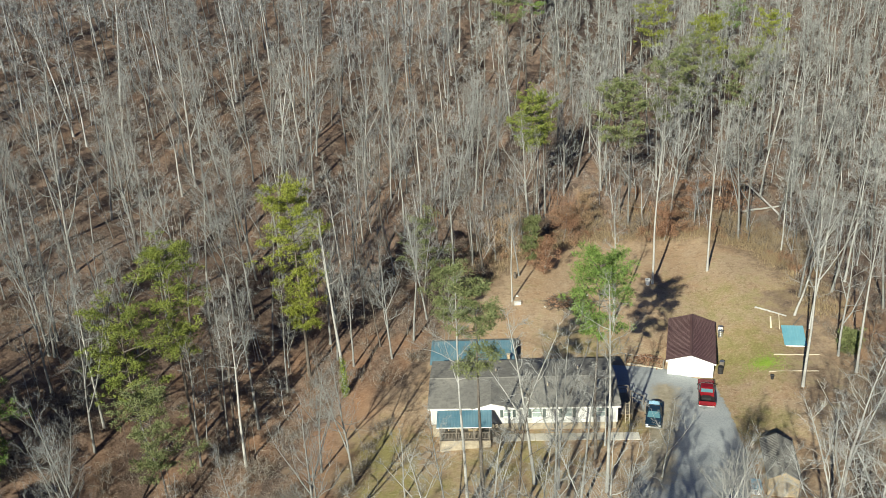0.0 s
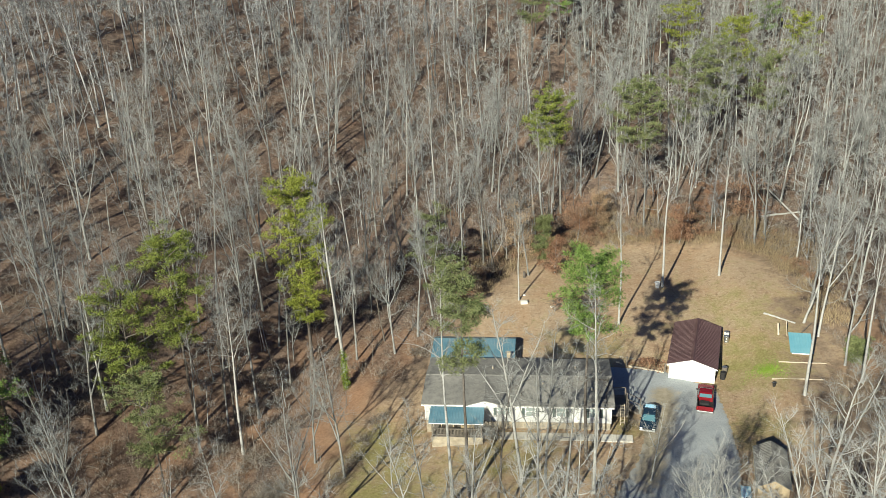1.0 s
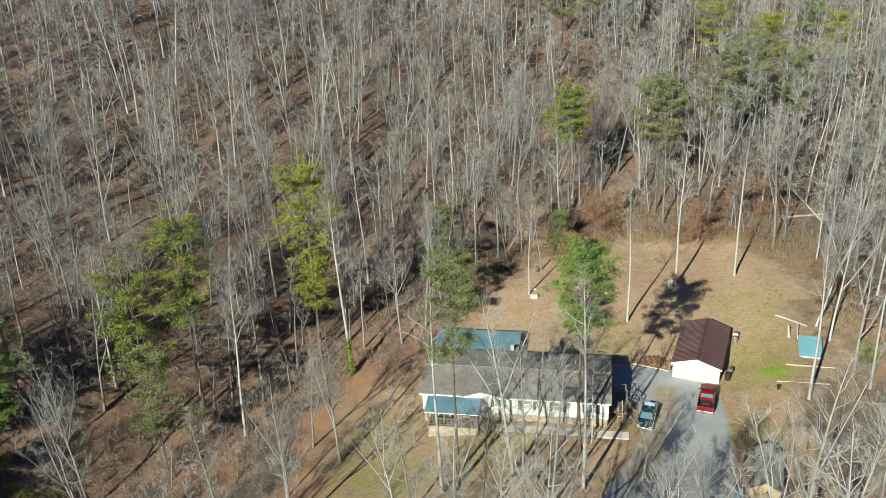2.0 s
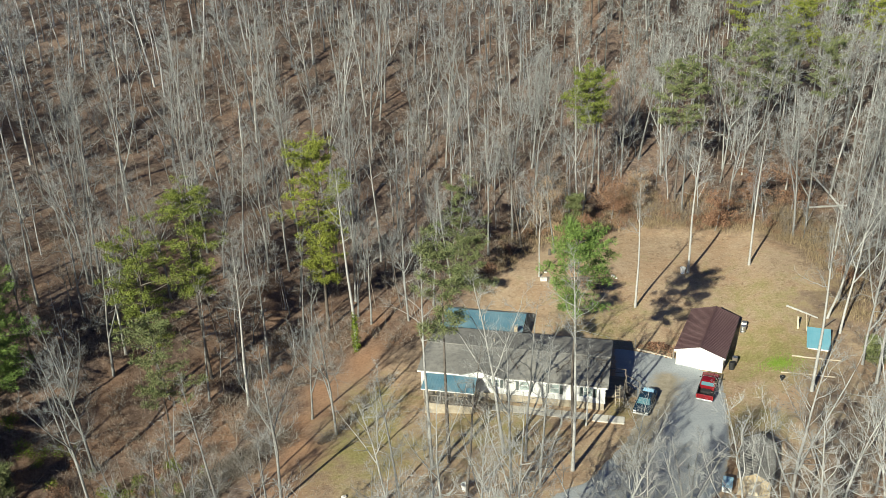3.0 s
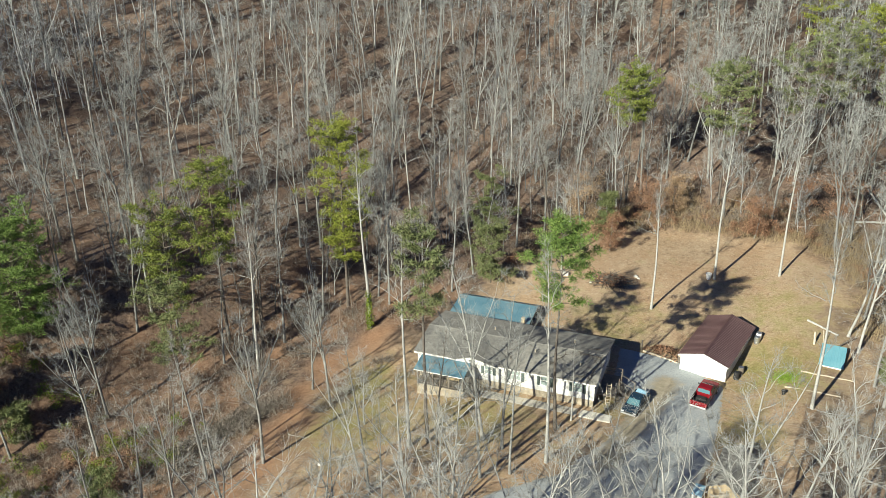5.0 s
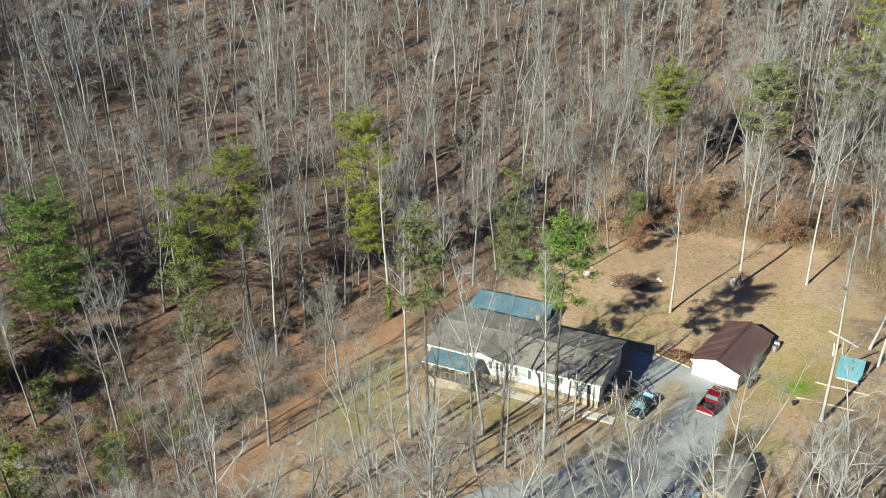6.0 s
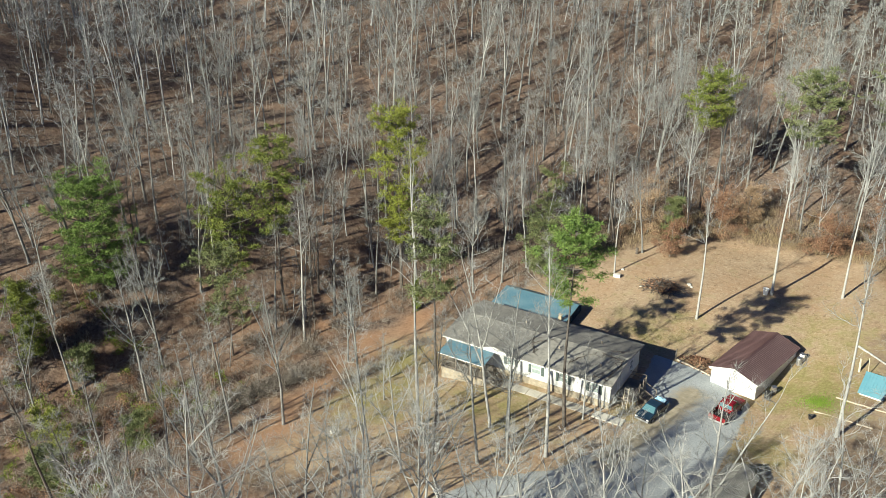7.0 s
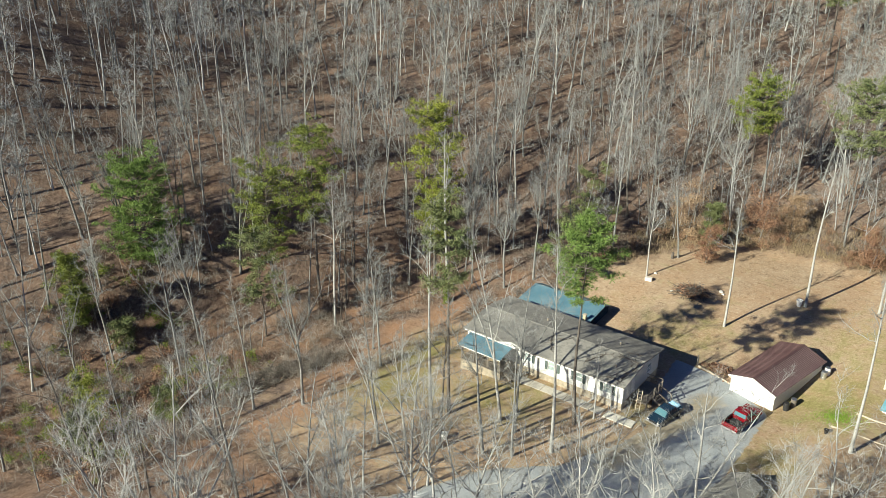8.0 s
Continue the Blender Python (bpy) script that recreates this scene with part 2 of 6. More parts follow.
M = {
    "ground": ground_material(),
    "bark": mottled("pale_bark", (0.24, 0.242, 0.235), (0.42, 0.425, 0.415), (0.10, 0.096, 0.09), 1.2, 0.9, 0.5, 0.02, vary=0.35, spec=0.15),
    "birch": mottled("light_bark", (0.38, 0.38, 0.362), (0.53, 0.53, 0.512), (0.19, 0.18, 0.165), 1.0, 0.85, 0.4, 0.02, vary=0.12, spec=0.15),
    "darkbark": mottled("pine_bark", (0.12, 0.105, 0.092), (0.19, 0.168, 0.148), (0.07, 0.06, 0.053), 1.5, 0.95, 0.6, 0.03, spec=0.1),
    "twig": mottled("grey_twigs", (0.29, 0.293, 0.285), (0.44, 0.447, 0.436), (0.17, 0.167, 0.158), 0.8, 0.9, 0.1, 0.01, vary=0.30, spec=0.1),
    "paletwig": mottled("pale_twigs", (0.37, 0.372, 0.36), (0.52, 0.522, 0.505), (0.22, 0.217, 0.205), 0.8, 0.9, 0.1, 0.01, vary=0.25, spec=0.1),
    "farbark": island_bark("far_bark", (0.074, 0.076, 0.079), (0.455, 0.464, 0.468), (0.088, 0.088, 0.088)),
    "palebark": island_bark("pale_far_bark", (0.115, 0.118, 0.112), (0.44, 0.445, 0.43), (0.125, 0.125, 0.113)),
    "brush": island_bark("brush_twigs", (0.13, 0.11, 0.095), (0.34, 0.305, 0.265), (0.10, 0.085, 0.07)),
    "pine_green": foliage("pine_needles", (0.050, 0.10, 0.025), (0.125, 0.205, 0.048), (0.235, 0.325, 0.085)),
    "pine_yellow": foliage("yellow_needles", (0.085, 0.11, 0.024), (0.20, 0.24, 0.042), (0.33, 0.35, 0.06)),
    "pine_olive": foliage("olive_needles", (0.07, 0.10, 0.026), (0.15, 0.19, 0.045), (0.26, 0.29, 0.06)),
    "pine_grey": foliage("dull_needles", (0.08, 0.11, 0.045), (0.15, 0.18, 0.075), (0.23, 0.245, 0.11)),
    "ivy": foliage("ivy_leaves", (0.06, 0.10, 0.015), (0.13, 0.18, 0.02), (0.20, 0.24, 0.03)),
    "deadleaf": foliage("dead_oak_leaves", (0.125, 0.064, 0.042), (0.235, 0.124, 0.078), (0.36, 0.222, 0.142)),
    "tanleaf": foliage("dead_beech_leaves", (0.20, 0.13, 0.08), (0.34, 0.23, 0.145), (0.46, 0.34, 0.225)),
    "siding": mottled("white_siding", (0.56, 0.565, 0.56), (0.64, 0.645, 0.64), (0.48, 0.485, 0.47), 0.8, 0.6, 0.1, 0.01),
    "garagewall": mottled("white_wall_metal", (0.70, 0.70, 0.69), (0.76, 0.76, 0.75), (0.64, 0.64, 0.62), 0.8, 0.5, 0.1, 0.01),
    # sky reflection on the vehicle glass, put into its base colour
    "windscreen": glassy("sky_tint_windscreen", (0.09, 0.20, 0.24)),
    "trim": mottled("white_trim", (0.78, 0.78, 0.77), (0.82, 0.82, 0.81), (0.70, 0.70, 0.68), 1.5, 0.5, 0.05, 0.01),
    "shingle": mottled("grey_shingles", (0.155, 0.153, 0.147), (0.31, 0.298, 0.268), (0.10, 0.098, 0.094), 0.16, 0.9, 0.5, 0.02, fine=14),
    "bluemetal": metal_paint("blue_roof_metal", (0.075, 0.19, 0.26), (0.18, 0.295, 0.35), 0.42),
    "cyanmetal": metal_paint("pale_blue_roof_metal", (0.095, 0.28, 0.36), (0.18, 0.37, 0.44), 0.45),
    "brownmetal": metal_paint("brown_roof_metal", (0.080, 0.041, 0.043), (0.135, 0.080, 0.080), 0.36),
    "stone": mottled("field_stone", (0.30, 0.26, 0.20), (0.54, 0.47, 0.36), (0.17, 0.14, 0.11), 2.2, 0.9, 0.8, 0.05, fine=4),
    "concrete": mottled("concrete", (0.46, 0.43, 0.37), (0.56, 0.53, 0.47), (0.36, 0.33, 0.28), 0.8, 0.9, 0.3, 0.01),
    "newslab": mottled("clean_concrete", (0.58, 0.555, 0.49), (0.66, 0.635, 0.57), (0.48, 0.45, 0.39), 0.9, 0.9, 0.3, 0.01),
    "gravel": gravel_material(),
    "wood": mottled("weathered_wood", (0.19, 0.165, 0.14), (0.28, 0.25, 0.215), (0.12, 0.10, 0.085), 1.5, 0.85, 0.4, 0.01, vary=0.2),
    "palewood": mottled("pale_timber", (0.50, 0.43, 0.33), (0.60, 0.53, 0.42), (0.38, 0.31, 0.23), 1.5, 0.85, 0.4, 0.01, vary=0.15),
    "tanboard": mottled("tan_plywood", (0.47, 0.37, 0.24), (0.56, 0.46, 0.31), (0.38, 0.29, 0.18), 0.9, 0.85, 0.3, 0.01),
    "shutter": mottled("dark_shutter", (0.085, 0.115, 0.11), (0.115, 0.145, 0.14), (0.06, 0.08, 0.078), 2, 0.6, 0.1, 0.01),
    # pale base colour holds both the blinds and the sky mirrored in the panes
    "pale_glass": glassy("curtained_sky_glass", (0.34, 0.41, 0.40)),
    "glass": glassy("window_glass", (0.03, 0.04, 0.05)),
    "red": metal_paint("red_car_paint", (0.16, 0.006, 0.012), (0.21, 0.012, 0.018), 0.25),
    "navy": metal_paint("dark_blue_car_paint", (0.012, 0.03, 0.055), (0.02, 0.045, 0.075), 0.2),
    "rubber": mottled("black_rubber", (0.02, 0.02, 0.02), (0.03, 0.03, 0.03), (0.04, 0.04, 0.04), 3, 0.85, 0.1, 0.01),
    "black": mottled("black_plastic", (0.02, 0.02, 0.022), (0.035, 0.035, 0.037), (0.05, 0.05, 0.05), 2, 0.6, 0.1, 0.01),
    "chrome": mottled("dull_metal", (0.55, 0.56, 0.57), (0.65, 0.66, 0.67), (0.4, 0.4, 0.4), 2, 0.35, 0.05, 0.01, metal=0.9),
    "tarp": mottled("light_blue_sheet", (0.14, 0.36, 0.56), (0.36, 0.60, 0.74), (0.72, 0.80, 0.84), 2.6, 0.5, 0.3, 0.03),
    "lamp_red": mottled("red_lens", (0.4, 0.02, 0.02), (0.45, 0.03, 0.03), (0.3, 0.01, 0.01), 3, 0.3, 0.05, 0.01),
    "lamp_clear": mottled("clear_lens", (0.7, 0.72, 0.74), (0.8, 0.8, 0.8), (0.6, 0.6, 0.6), 3, 0.2, 0.05, 0.01),
    "grass": foliage("fresh_grass", (0.10, 0.17, 0.025), (0.17, 0.27, 0.035), (0.24, 0.33, 0.06)),
    "weeds": foliage("dry_weeds", (0.17, 0.125, 0.07), (0.29, 0.215, 0.125), (0.40, 0.32, 0.20)),
    "cane": foliage("dead_canes", (0.10, 0.075, 0.05), (0.24, 0.175, 0.11), (0.36, 0.28, 0.18)),
    "whitestone": mottled("pale_rock", (0.60, 0.57, 0.52), (0.70, 0.68, 0.63), (0.48, 0.44, 0.39), 2.5, 0.9, 0.5, 0.03),
}


# ---- mesh helpers ----
def part(name, bm, mat, parent, label=""):
    """Links a bmesh as one mesh object under a thing or part."""
    me = bpy.data.meshes.new(name)
    bm.to_mesh(me)
    bm.free()
    me.materials.append(M[mat])
    ob = new(name, me)
    ob.parent = parent
    if label:
        tagged(ob, label)
    return ob


def thing(name, label, category, m=None, group="", kind=""):
    ob = new(name)
    ob.empty_display_size = 0.3
    if m is not None:
        ob.matrix_world = m
    return tagged(ob, label, category, group, kind)


def box(x0, x1, y0, y1, z0, z1, bm=None, bevel=0.0):
    bm = bm or bmesh.new()
    vs = bmesh.ops.create_cube(bm, size=1)["verts"]
    for v in vs:
        v.co = Vector((x0 + (v.co.x + 0.5) * (x1 - x0), y0 + (v.co.y + 0.5) * (y1 - y0), z0 + (v.co.z + 0.5) * (z1 - z0)))
    if bevel:
        edges = {e for v in vs for e in v.link_edges}
        bmesh.ops.bevel(bm, geom=list(edges), offset=bevel, segments=2, affect="EDGES")
    return bm


def slab(corners, thick, bm=None):
    """A plate with the four corners on its upper side."""
    bm = bm or bmesh.new()
    c = [Vector(p) for p in corners]
    nrm = (c[1] - c[0]).cross(c[3] - c[0]).normalized()
    if nrm.z < 0:
        nrm = -nrm
    top = [bm.verts.new(p) for p in c]
    low = [bm.verts.new(p - nrm * thick) for p in c]
    bm.faces.new(top)
    bm.faces.new(low[::-1])
    for i in range(4):
        j = (i + 1) % 4
        bm.faces.new((top[i], low[i], low[j], top[j]))
    bmesh.ops.recalc_face_normals(bm, faces=bm.faces)
    return bm


def rod(a, b, r, sides=8, bm=None, r2=None):
    bm = bm or bmesh.new()
    a, b = Vector(a), Vector(b)
    q = (b - a).to_track_quat("Z", "Y").to_matrix().to_4x4()
    bmesh.ops.create_cone(bm, cap_ends=True, segments=sides, radius1=r, radius2=r if r2 is None else r2, depth=(b - a).length,
                          matrix=Matrix.Translation((a + b) / 2) @ q)
    return bm


def prism(profile, y0, y1, axis="y", bm=None):
    """A closed outline (list of pairs) pushed from y0 to y1 along an axis."""
    bm = bm or bmesh.new()
    at = (lambda u, v, w: (u, w, v)) if axis == "y" else (lambda u, v, w: (w, u, v))
    a = [bm.verts.new(at(u, v, y0)) for u, v in profile]
    b = [bm.verts.new(at(u, v, y1)) for u, v in profile]
    bm.faces.new(a)
    bm.faces.new(b[::-1])
    for i in range(len(a)):
        j = (i + 1) % len(a)
        bm.faces.new((a[i], b[i], b[j], a[j]))
    bmesh.ops.recalc_face_normals(bm, faces=bm.faces)
    return bm


def mesh_arrays(name, verts, tris):
    verts, tris = np.asarray(verts, np.float32), np.asarray(tris, np.int32)
    me = bpy.data.meshes.new(name)
    me.vertices.add(len(verts))
    me.vertices.foreach_set("co", verts.ravel())
    me.loops.add(tris.size)
    me.loops.foreach_set("vertex_index", tris.ravel())
    me.polygons.add(len(tris))
    me.polygons.foreach_set("loop_start", np.arange(0, tris.size, 3, dtype=np.int32))
    me.update(calc_edges=True)
    me.validate()
    return me


# ---- ground ----
CLEARING = [(-4, 9), (1, 21), (5, 33), (8.5, 39.5), (14, 43), (21, 46), (30, 46.5), (39, 44), (44, 38), (46, 30), (46, 18), (47, 3), (42, -6), (36, -13),
            (27, -20), (16, -22), (4, -26), (-8, -26), (-15, -24), (-17, -10), (-15, 2), (-10, 10)]


def smooth(a):
    a = np.clip(a, 0, 1)
    return a * a * (3 - 2 * a)


def ground_z(x, y):
    x, y = np.asarray(x, float), np.asarray(y, float)
    bed_x = -25 + 0.25 * np.clip(y, 0, 60) + 0.4 * np.clip(y, -50, 0)
    bed_z = np.minimum(-6 + 0.12 * (y + 20), -0.5)
    bed_z = np.maximum(bed_z, -7.5)
    d = bed_x - x
    east = bed_z * (1 - smooth(-d / 36))
    dw = np.maximum(d, 0)
    west = bed_z + (0.5 * np.minimum(dw, 20) + 0.27 * np.clip(dw - 20, 0, 40)) * smooth(dw / 10) + 0.15 * np.clip(dw - 60, 0, 150)
    z = np.where(d > 0, west, east)
    z = z + 1.2 * smooth((x - 33) / 6) * smooth((y + 14) / 14)
    z = z + 1.6 * smooth((y - 10) / 22) * smooth((x + 20) / 20)
    z = z + 0.09 * np.clip(y - 42, 0, 250) * smooth((x + 60) / 60)
    # the wooded hill behind the clearing, dying out to the east
    back = np.clip(y - 31 - 15 * smooth((x + 10) / 18), 0, 100)
    z = z + 0.245 * (1 - 0.85 * smooth((x - 16) / 38)) * (0.8 + 0.2 * smooth((x + 30) / 20)) * back * smooth(back / 10)
    # a spur in the far west whose near side falls away from the sun
    z = z + 18 * smooth((-x - 60) / 34) * smooth((34 - y) / 58)
    z = z - 0.6 * np.exp(-((x - 29) ** 2 + (y - 11) ** 2) / 50)
    return z + 0.25 * np.sin(x * 0.21 + 1.3) * np.sin(y * 0.17) * smooth(np.abs(x - 16) / 30)


def gz(x, y):
    return float(ground_z(x, y))


def clearing_distance(x, y):
    """Metres to the clearing's edge, above zero inside it."""
    x, y = np.asarray(x, float), np.asarray(y, float)
    best, inside = np.full(x.shape, 1e9), np.zeros(x.shape, bool)
    for (ax, ay), (bx, by) in zip(CLEARING, CLEARING[1:] + CLEARING[:1]):
        ex, ey = bx - ax, by - ay
        t = np.clip(((x - ax) * ex + (y - ay) * ey) / (ex * ex + ey * ey), 0, 1)
        best = np.minimum(best, np.hypot(x - ax - t * ex, y - ay - t * ey))
        cross = ((ay > y) != (by > y)) & (x < (bx - ax) * (y - ay) / (by - ay + 1e-12) + ax)
        inside ^= cross
    return np.where(inside, best, -best)


def build_ground():
    def axis(lo, hi, step, far):
        core = np.arange(lo, hi + 0.01, step)
        out = np.geomspace(step * 1.5, far, 34)
        return np.concatenate([lo - out[::-1], core, hi + out])
    xs, ys = axis(-60, 70, 0.8, 1600), axis(-45, 80, 0.8, 1600)
    X, Y = np.meshgrid(xs, ys)
    Z = ground_z(X, Y)
    rough = np.random.default_rng(4).normal(0, 0.03, Z.shape)
    Z = Z + rough * (clearing_distance(X, Y) < 0)
    nx, ny = len(xs), len(ys)
    idx = np.arange(nx * ny).reshape(ny, nx)
    a, b, c, d = idx[:-1, :-1].ravel(), idx[:-1, 1:].ravel(), idx[1:, 1:].ravel(), idx[1:, :-1].ravel()
    tris = np.concatenate([np.stack([a, b, c], 1), np.stack([a, c, d], 1)])
    me = mesh_arrays("ground", np.stack([X.ravel(), Y.ravel(), Z.ravel()], 1), tris)
    me.polygons.foreach_set("use_smooth", np.ones(len(tris), bool))
    dist = clearing_distance(X, Y).ravel()
    xr, yr = X.ravel(), Y.ravel()
    lawn = np.clip(0.45 + dist / 7, 0, 1) * np.clip(1 - (xr - 38) / 10 * (yr < 26), 0.25, 1)
    lawn = lawn * (0.35 + 0.65 * smooth((xr + 13) / 10)) * (0.84 + 0.16 * smooth((yr + 3) / 5 + (xr > 24)))
    lawn = np.maximum(lawn, 0.72 * np.exp(-(((xr - 47) / 12) ** 2 + ((yr - 8) / 20) ** 2)))
    blob = lambda cx, cy, r: np.exp(-((xr - cx) ** 2 + (yr - cy) ** 2) / r ** 2)
    green = 0.6 * blob(-3.5, -10, 6) + 0.7 * blob(-6, -1, 4) + 0.45 * blob(18, 17, 6) + 0.55 * blob(36, 12, 6) + 0.75 * blob(21, 0.6, 1.6) \
        + 0.5 * blob(9, -5, 6) + 0.5 * blob(34, 0, 4) + 0.35 * blob(38, 24, 9)
    bend = np.interp(yr, [-24, -14, -3.5, 4, 10], [-9.0, -10.5, -12.3, -11.0, -8.5])
    lane = 0.8 * np.exp(-np.abs((xr - bend + 1.1 * np.sin(yr * 0.8)) / 2.6) ** 2.5) * smooth((yr + 30) / 8) * smooth((16 - yr) / 8)
    wobble = 0.5 + 0.5 * np.sin(xr * 0.9 + 1.7 * np.sin(yr * 0.31)) * np.sin(yr * 0.47 + 0.6 * np.sin(xr * 0.5))
    lane = np.clip(np.maximum(lane * (0.55 + 0.6 * wobble), (0.25 * wobble ** 2 + 0.62 * (0.3 + 0.7 * wobble) * np.exp(np.minimum(dist, 0) / 15) * (yr < 22)) * (dist < -2)), 0, 0.85)
    for nm, val in (("lawn", lawn), ("green", green), ("lane", lane)):
        at = me.attributes.new(nm, "FLOAT", "POINT")
        at.data.foreach_set("value", val.astype(np.float32))
    me.materials.append(M["ground"])
    tagged(new("ground", me), "leaf-strewn woodland floor with a dry straw-coloured lawn", "ground", kind="structure")


build_ground()


def build_driveway():
    left = [(2, -36), (6.5, -27), (9.6, -22.5), (13.2, -16.0), (18.6, -11.2), (21.6, -5), (22.6, -1.2), (22.6, 3.2), (20.2, 6.0), (19.7, 12.6)]
    right = [(9, -38), (16, -29), (21, -23), (26, -17.5), (30.6, -10.5), (31.8, -4.8), (31.9, -1), (31.9, 3.0), (31.8, 9.0), (26.9, 12.4)]
    rng = np.random.default_rng(8)
    rows, cols = 150, 30
    lp, rp = np.array(left, float), np.array(right, float)
    s = np.linspace(0, len(left) - 1, rows)
    k = np.arange(len(left))
    L = np.stack([np.interp(s, k, lp[:, 0]), np.interp(s, k, lp[:, 1])], 1) + rng.normal(0, 0.07, (rows, 2))
    R = np.stack([np.interp(s, k, rp[:, 0]), np.interp(s, k, rp[:, 1])], 1) + rng.normal(0, 0.07, (rows, 2))
    u = np.linspace(0, 1, cols)[None, :, None]
    P = L[:, None] * (1 - u) + R[:, None] * u
    Z = ground_z(P[..., 0], P[..., 1]) + 0.13 - 0.16 * (np.abs(u[..., 0] - 0.5) * 2) ** 8
    idx = np.arange(rows * cols).reshape(rows, cols)
    a, b, c, d = idx[:-1, :-1].ravel(), idx[:-1, 1:].ravel(), idx[1:, 1:].ravel(), idx[1:, :-1].ravel()
    me = mesh_arrays("driveway", np.concatenate([P.reshape(-1, 2), Z.reshape(-1, 1)], 1), np.concatenate([np.stack([a, b, c], 1), np.stack([a, c, d], 1)]))
    gx, gy = P[..., 0].ravel(), P[..., 1].ravel()
    mid = np.interp(gy, [-12, -2.8, 1.4, 6, 10], [21.5, 23.6, 24.7, 25.6, 26.0])
    worn = 0.95 * np.exp(-((gx - mid) / 1.7) ** 2) * smooth((gy + 14) / 8) * smooth((10.5 - gy) / 3)
    worn += 0.7 * np.exp(-((gx - 22.6) / 1.3) ** 2) * smooth((gy + 3) / 3) * smooth((5 - gy) / 3)
    edge = np.abs(np.tile(np.linspace(-1, 1, cols), rows))
    worn = np.maximum(worn, 0.75 * smooth((edge - 0.86) / 0.14))
    me.attributes.new("worn", "FLOAT", "POINT").data.foreach_set("value", worn.astype(np.float32))
    me.materials.append(M["gravel"])
    tagged(new("driveway", me), "pale grey gravel drive leading up to the garage", "driveway", kind="structure")


build_driveway()


# ---- house ----
def wall_with_openings(x0, x1, z0, z1, y0, y1, holes, axis="x"):
    """An upright wall plate cut by rectangular openings (u0, u1, w0, w1)."""
    bm = bmesh.new()
    us = sorted({x0, x1, *[h[0] for h in holes], *[h[1] for h in holes]})
    for a, b in zip(us, us[1:]):
        cuts = sorted((h[2], h[3]) for h in holes if h[0] <= a and h[1] >= b)
        z = z0
        for c, d in cuts + [(z1, z1)]:
            if c - z > 0.01:
                if axis == "x":
                    box(a, b, y0, y1, z, c, bm)
                else:
                    box(y0, y1, a, b, z, c, bm)
            z = d
    return bm


def build_window(root, name, u0, u1, z0, z1, at, axis="x", shutters=True, out=-1):
    """Frame, panes and shutters in an opening of a wall."""
    def bx(a, b, p, q, c, d, bm=None):
        return box(a, b, min(p, q), max(p, q), c, d, bm) if axis == "x" else box(min(p, q), max(p, q), a, b, c, d, bm)
    fr = bmesh.new()
    w = 0.06
    for a, b, c, d in ((u0, u0 + w, z0, z1), (u1 - w, u1, z0, z1), (u0 + w, u1 - w, z0, z0 + w), (u0 + w, u1 - w, z1 - w, z1),
                       (u0 + w, u1 - w, (z0 + z1) / 2 - 0.025, (z0 + z1) / 2 + 0.025)):
        bx(a, b, at + out * 0.03, at - out * 0.08, c, d, fr)
    win = part(name, fr, "trim", root, "white framed window")
    mid = (z0 + z1) / 2
    part("pane", bx(u0 + w, u1 - w, at - out * 0.03, at - out * 0.045, z0 + w, mid - 0.025), "pale_glass", win, "curtained glass pane with the sky's reflection in its tint")
    part("pane", bx(u0 + w, u1 - w, at - out * 0.02, at - out * 0.035, mid + 0.025, z1 - w), "pale_glass", win, "curtained glass pane with the sky's reflection in its tint")
    part("sill", bx(u0 - 0.05, u1 + 0.05, at + out * 0.09, at + out * 0.003, z0 - 0.06, z0), "trim", win)
    if shutters:
        for a, b in ((u0 - 0.36, u0 - 0.04), (u1 + 0.04, u1 + 0.36)):
            bm = bx(a, b, at + out * 0.045, at + out * 0.003, z0 - 0.02, z1 + 0.02)
            k = int((z1 - z0) / 0.16)
            for i in range(k):
                c = z0 + 0.05 + i * 0.16
                bx(a + 0.04, b - 0.04, at + out * 0.06, at + out * 0.045, c, c + 0.09, bm)
            part("shutter", bm, "shutter", win, "dark louvred shutter")
    return win


def ribbed_sheet(c0, c1, c2, c3, thick, n, rib=0.02, width=0.05):
    """A metal roof plate c0-c1 (low edge), c3-c2 (high edge), folded into raised ribs up the slope."""
    a, b, c, d = (Vector(p) for p in (c0, c1, c2, c3))
    nrm = (b - a).cross(d - a).normalized()
    if nrm.z < 0:
        nrm = -nrm
    w = width / (b - a).length / 2
    prof = [(0.0, -thick), (0.0, 0.0)]
    for i in range(n):
        t = (i + 0.5) / n
        prof += [(t - w * 1.5, 0.0), (t - w, rib), (t + w, rib), (t + w * 1.5, 0.0)]
    prof += [(1.0, 0.0), (1.0, -thick)]
    bm = bmesh.new()
    lo = [bm.verts.new(a.lerp(b, t) + nrm * h) for t, h in prof]
    hi = [bm.verts.new(d.lerp(c, t) + nrm * h) for t, h in prof]
    bm.faces.new(lo)
    bm.faces.new(hi[::-1])
    for i in range(len(prof)):
        j = (i + 1) % len(prof)
        bm.faces.new((lo[i], hi[i], hi[j], lo[j]))
    bmesh.ops.recalc_face_normals(bm, faces=bm.faces)
    return bm


HX, HY, FZ, EZ = 19.4, 8.6, 0.85, 3.05


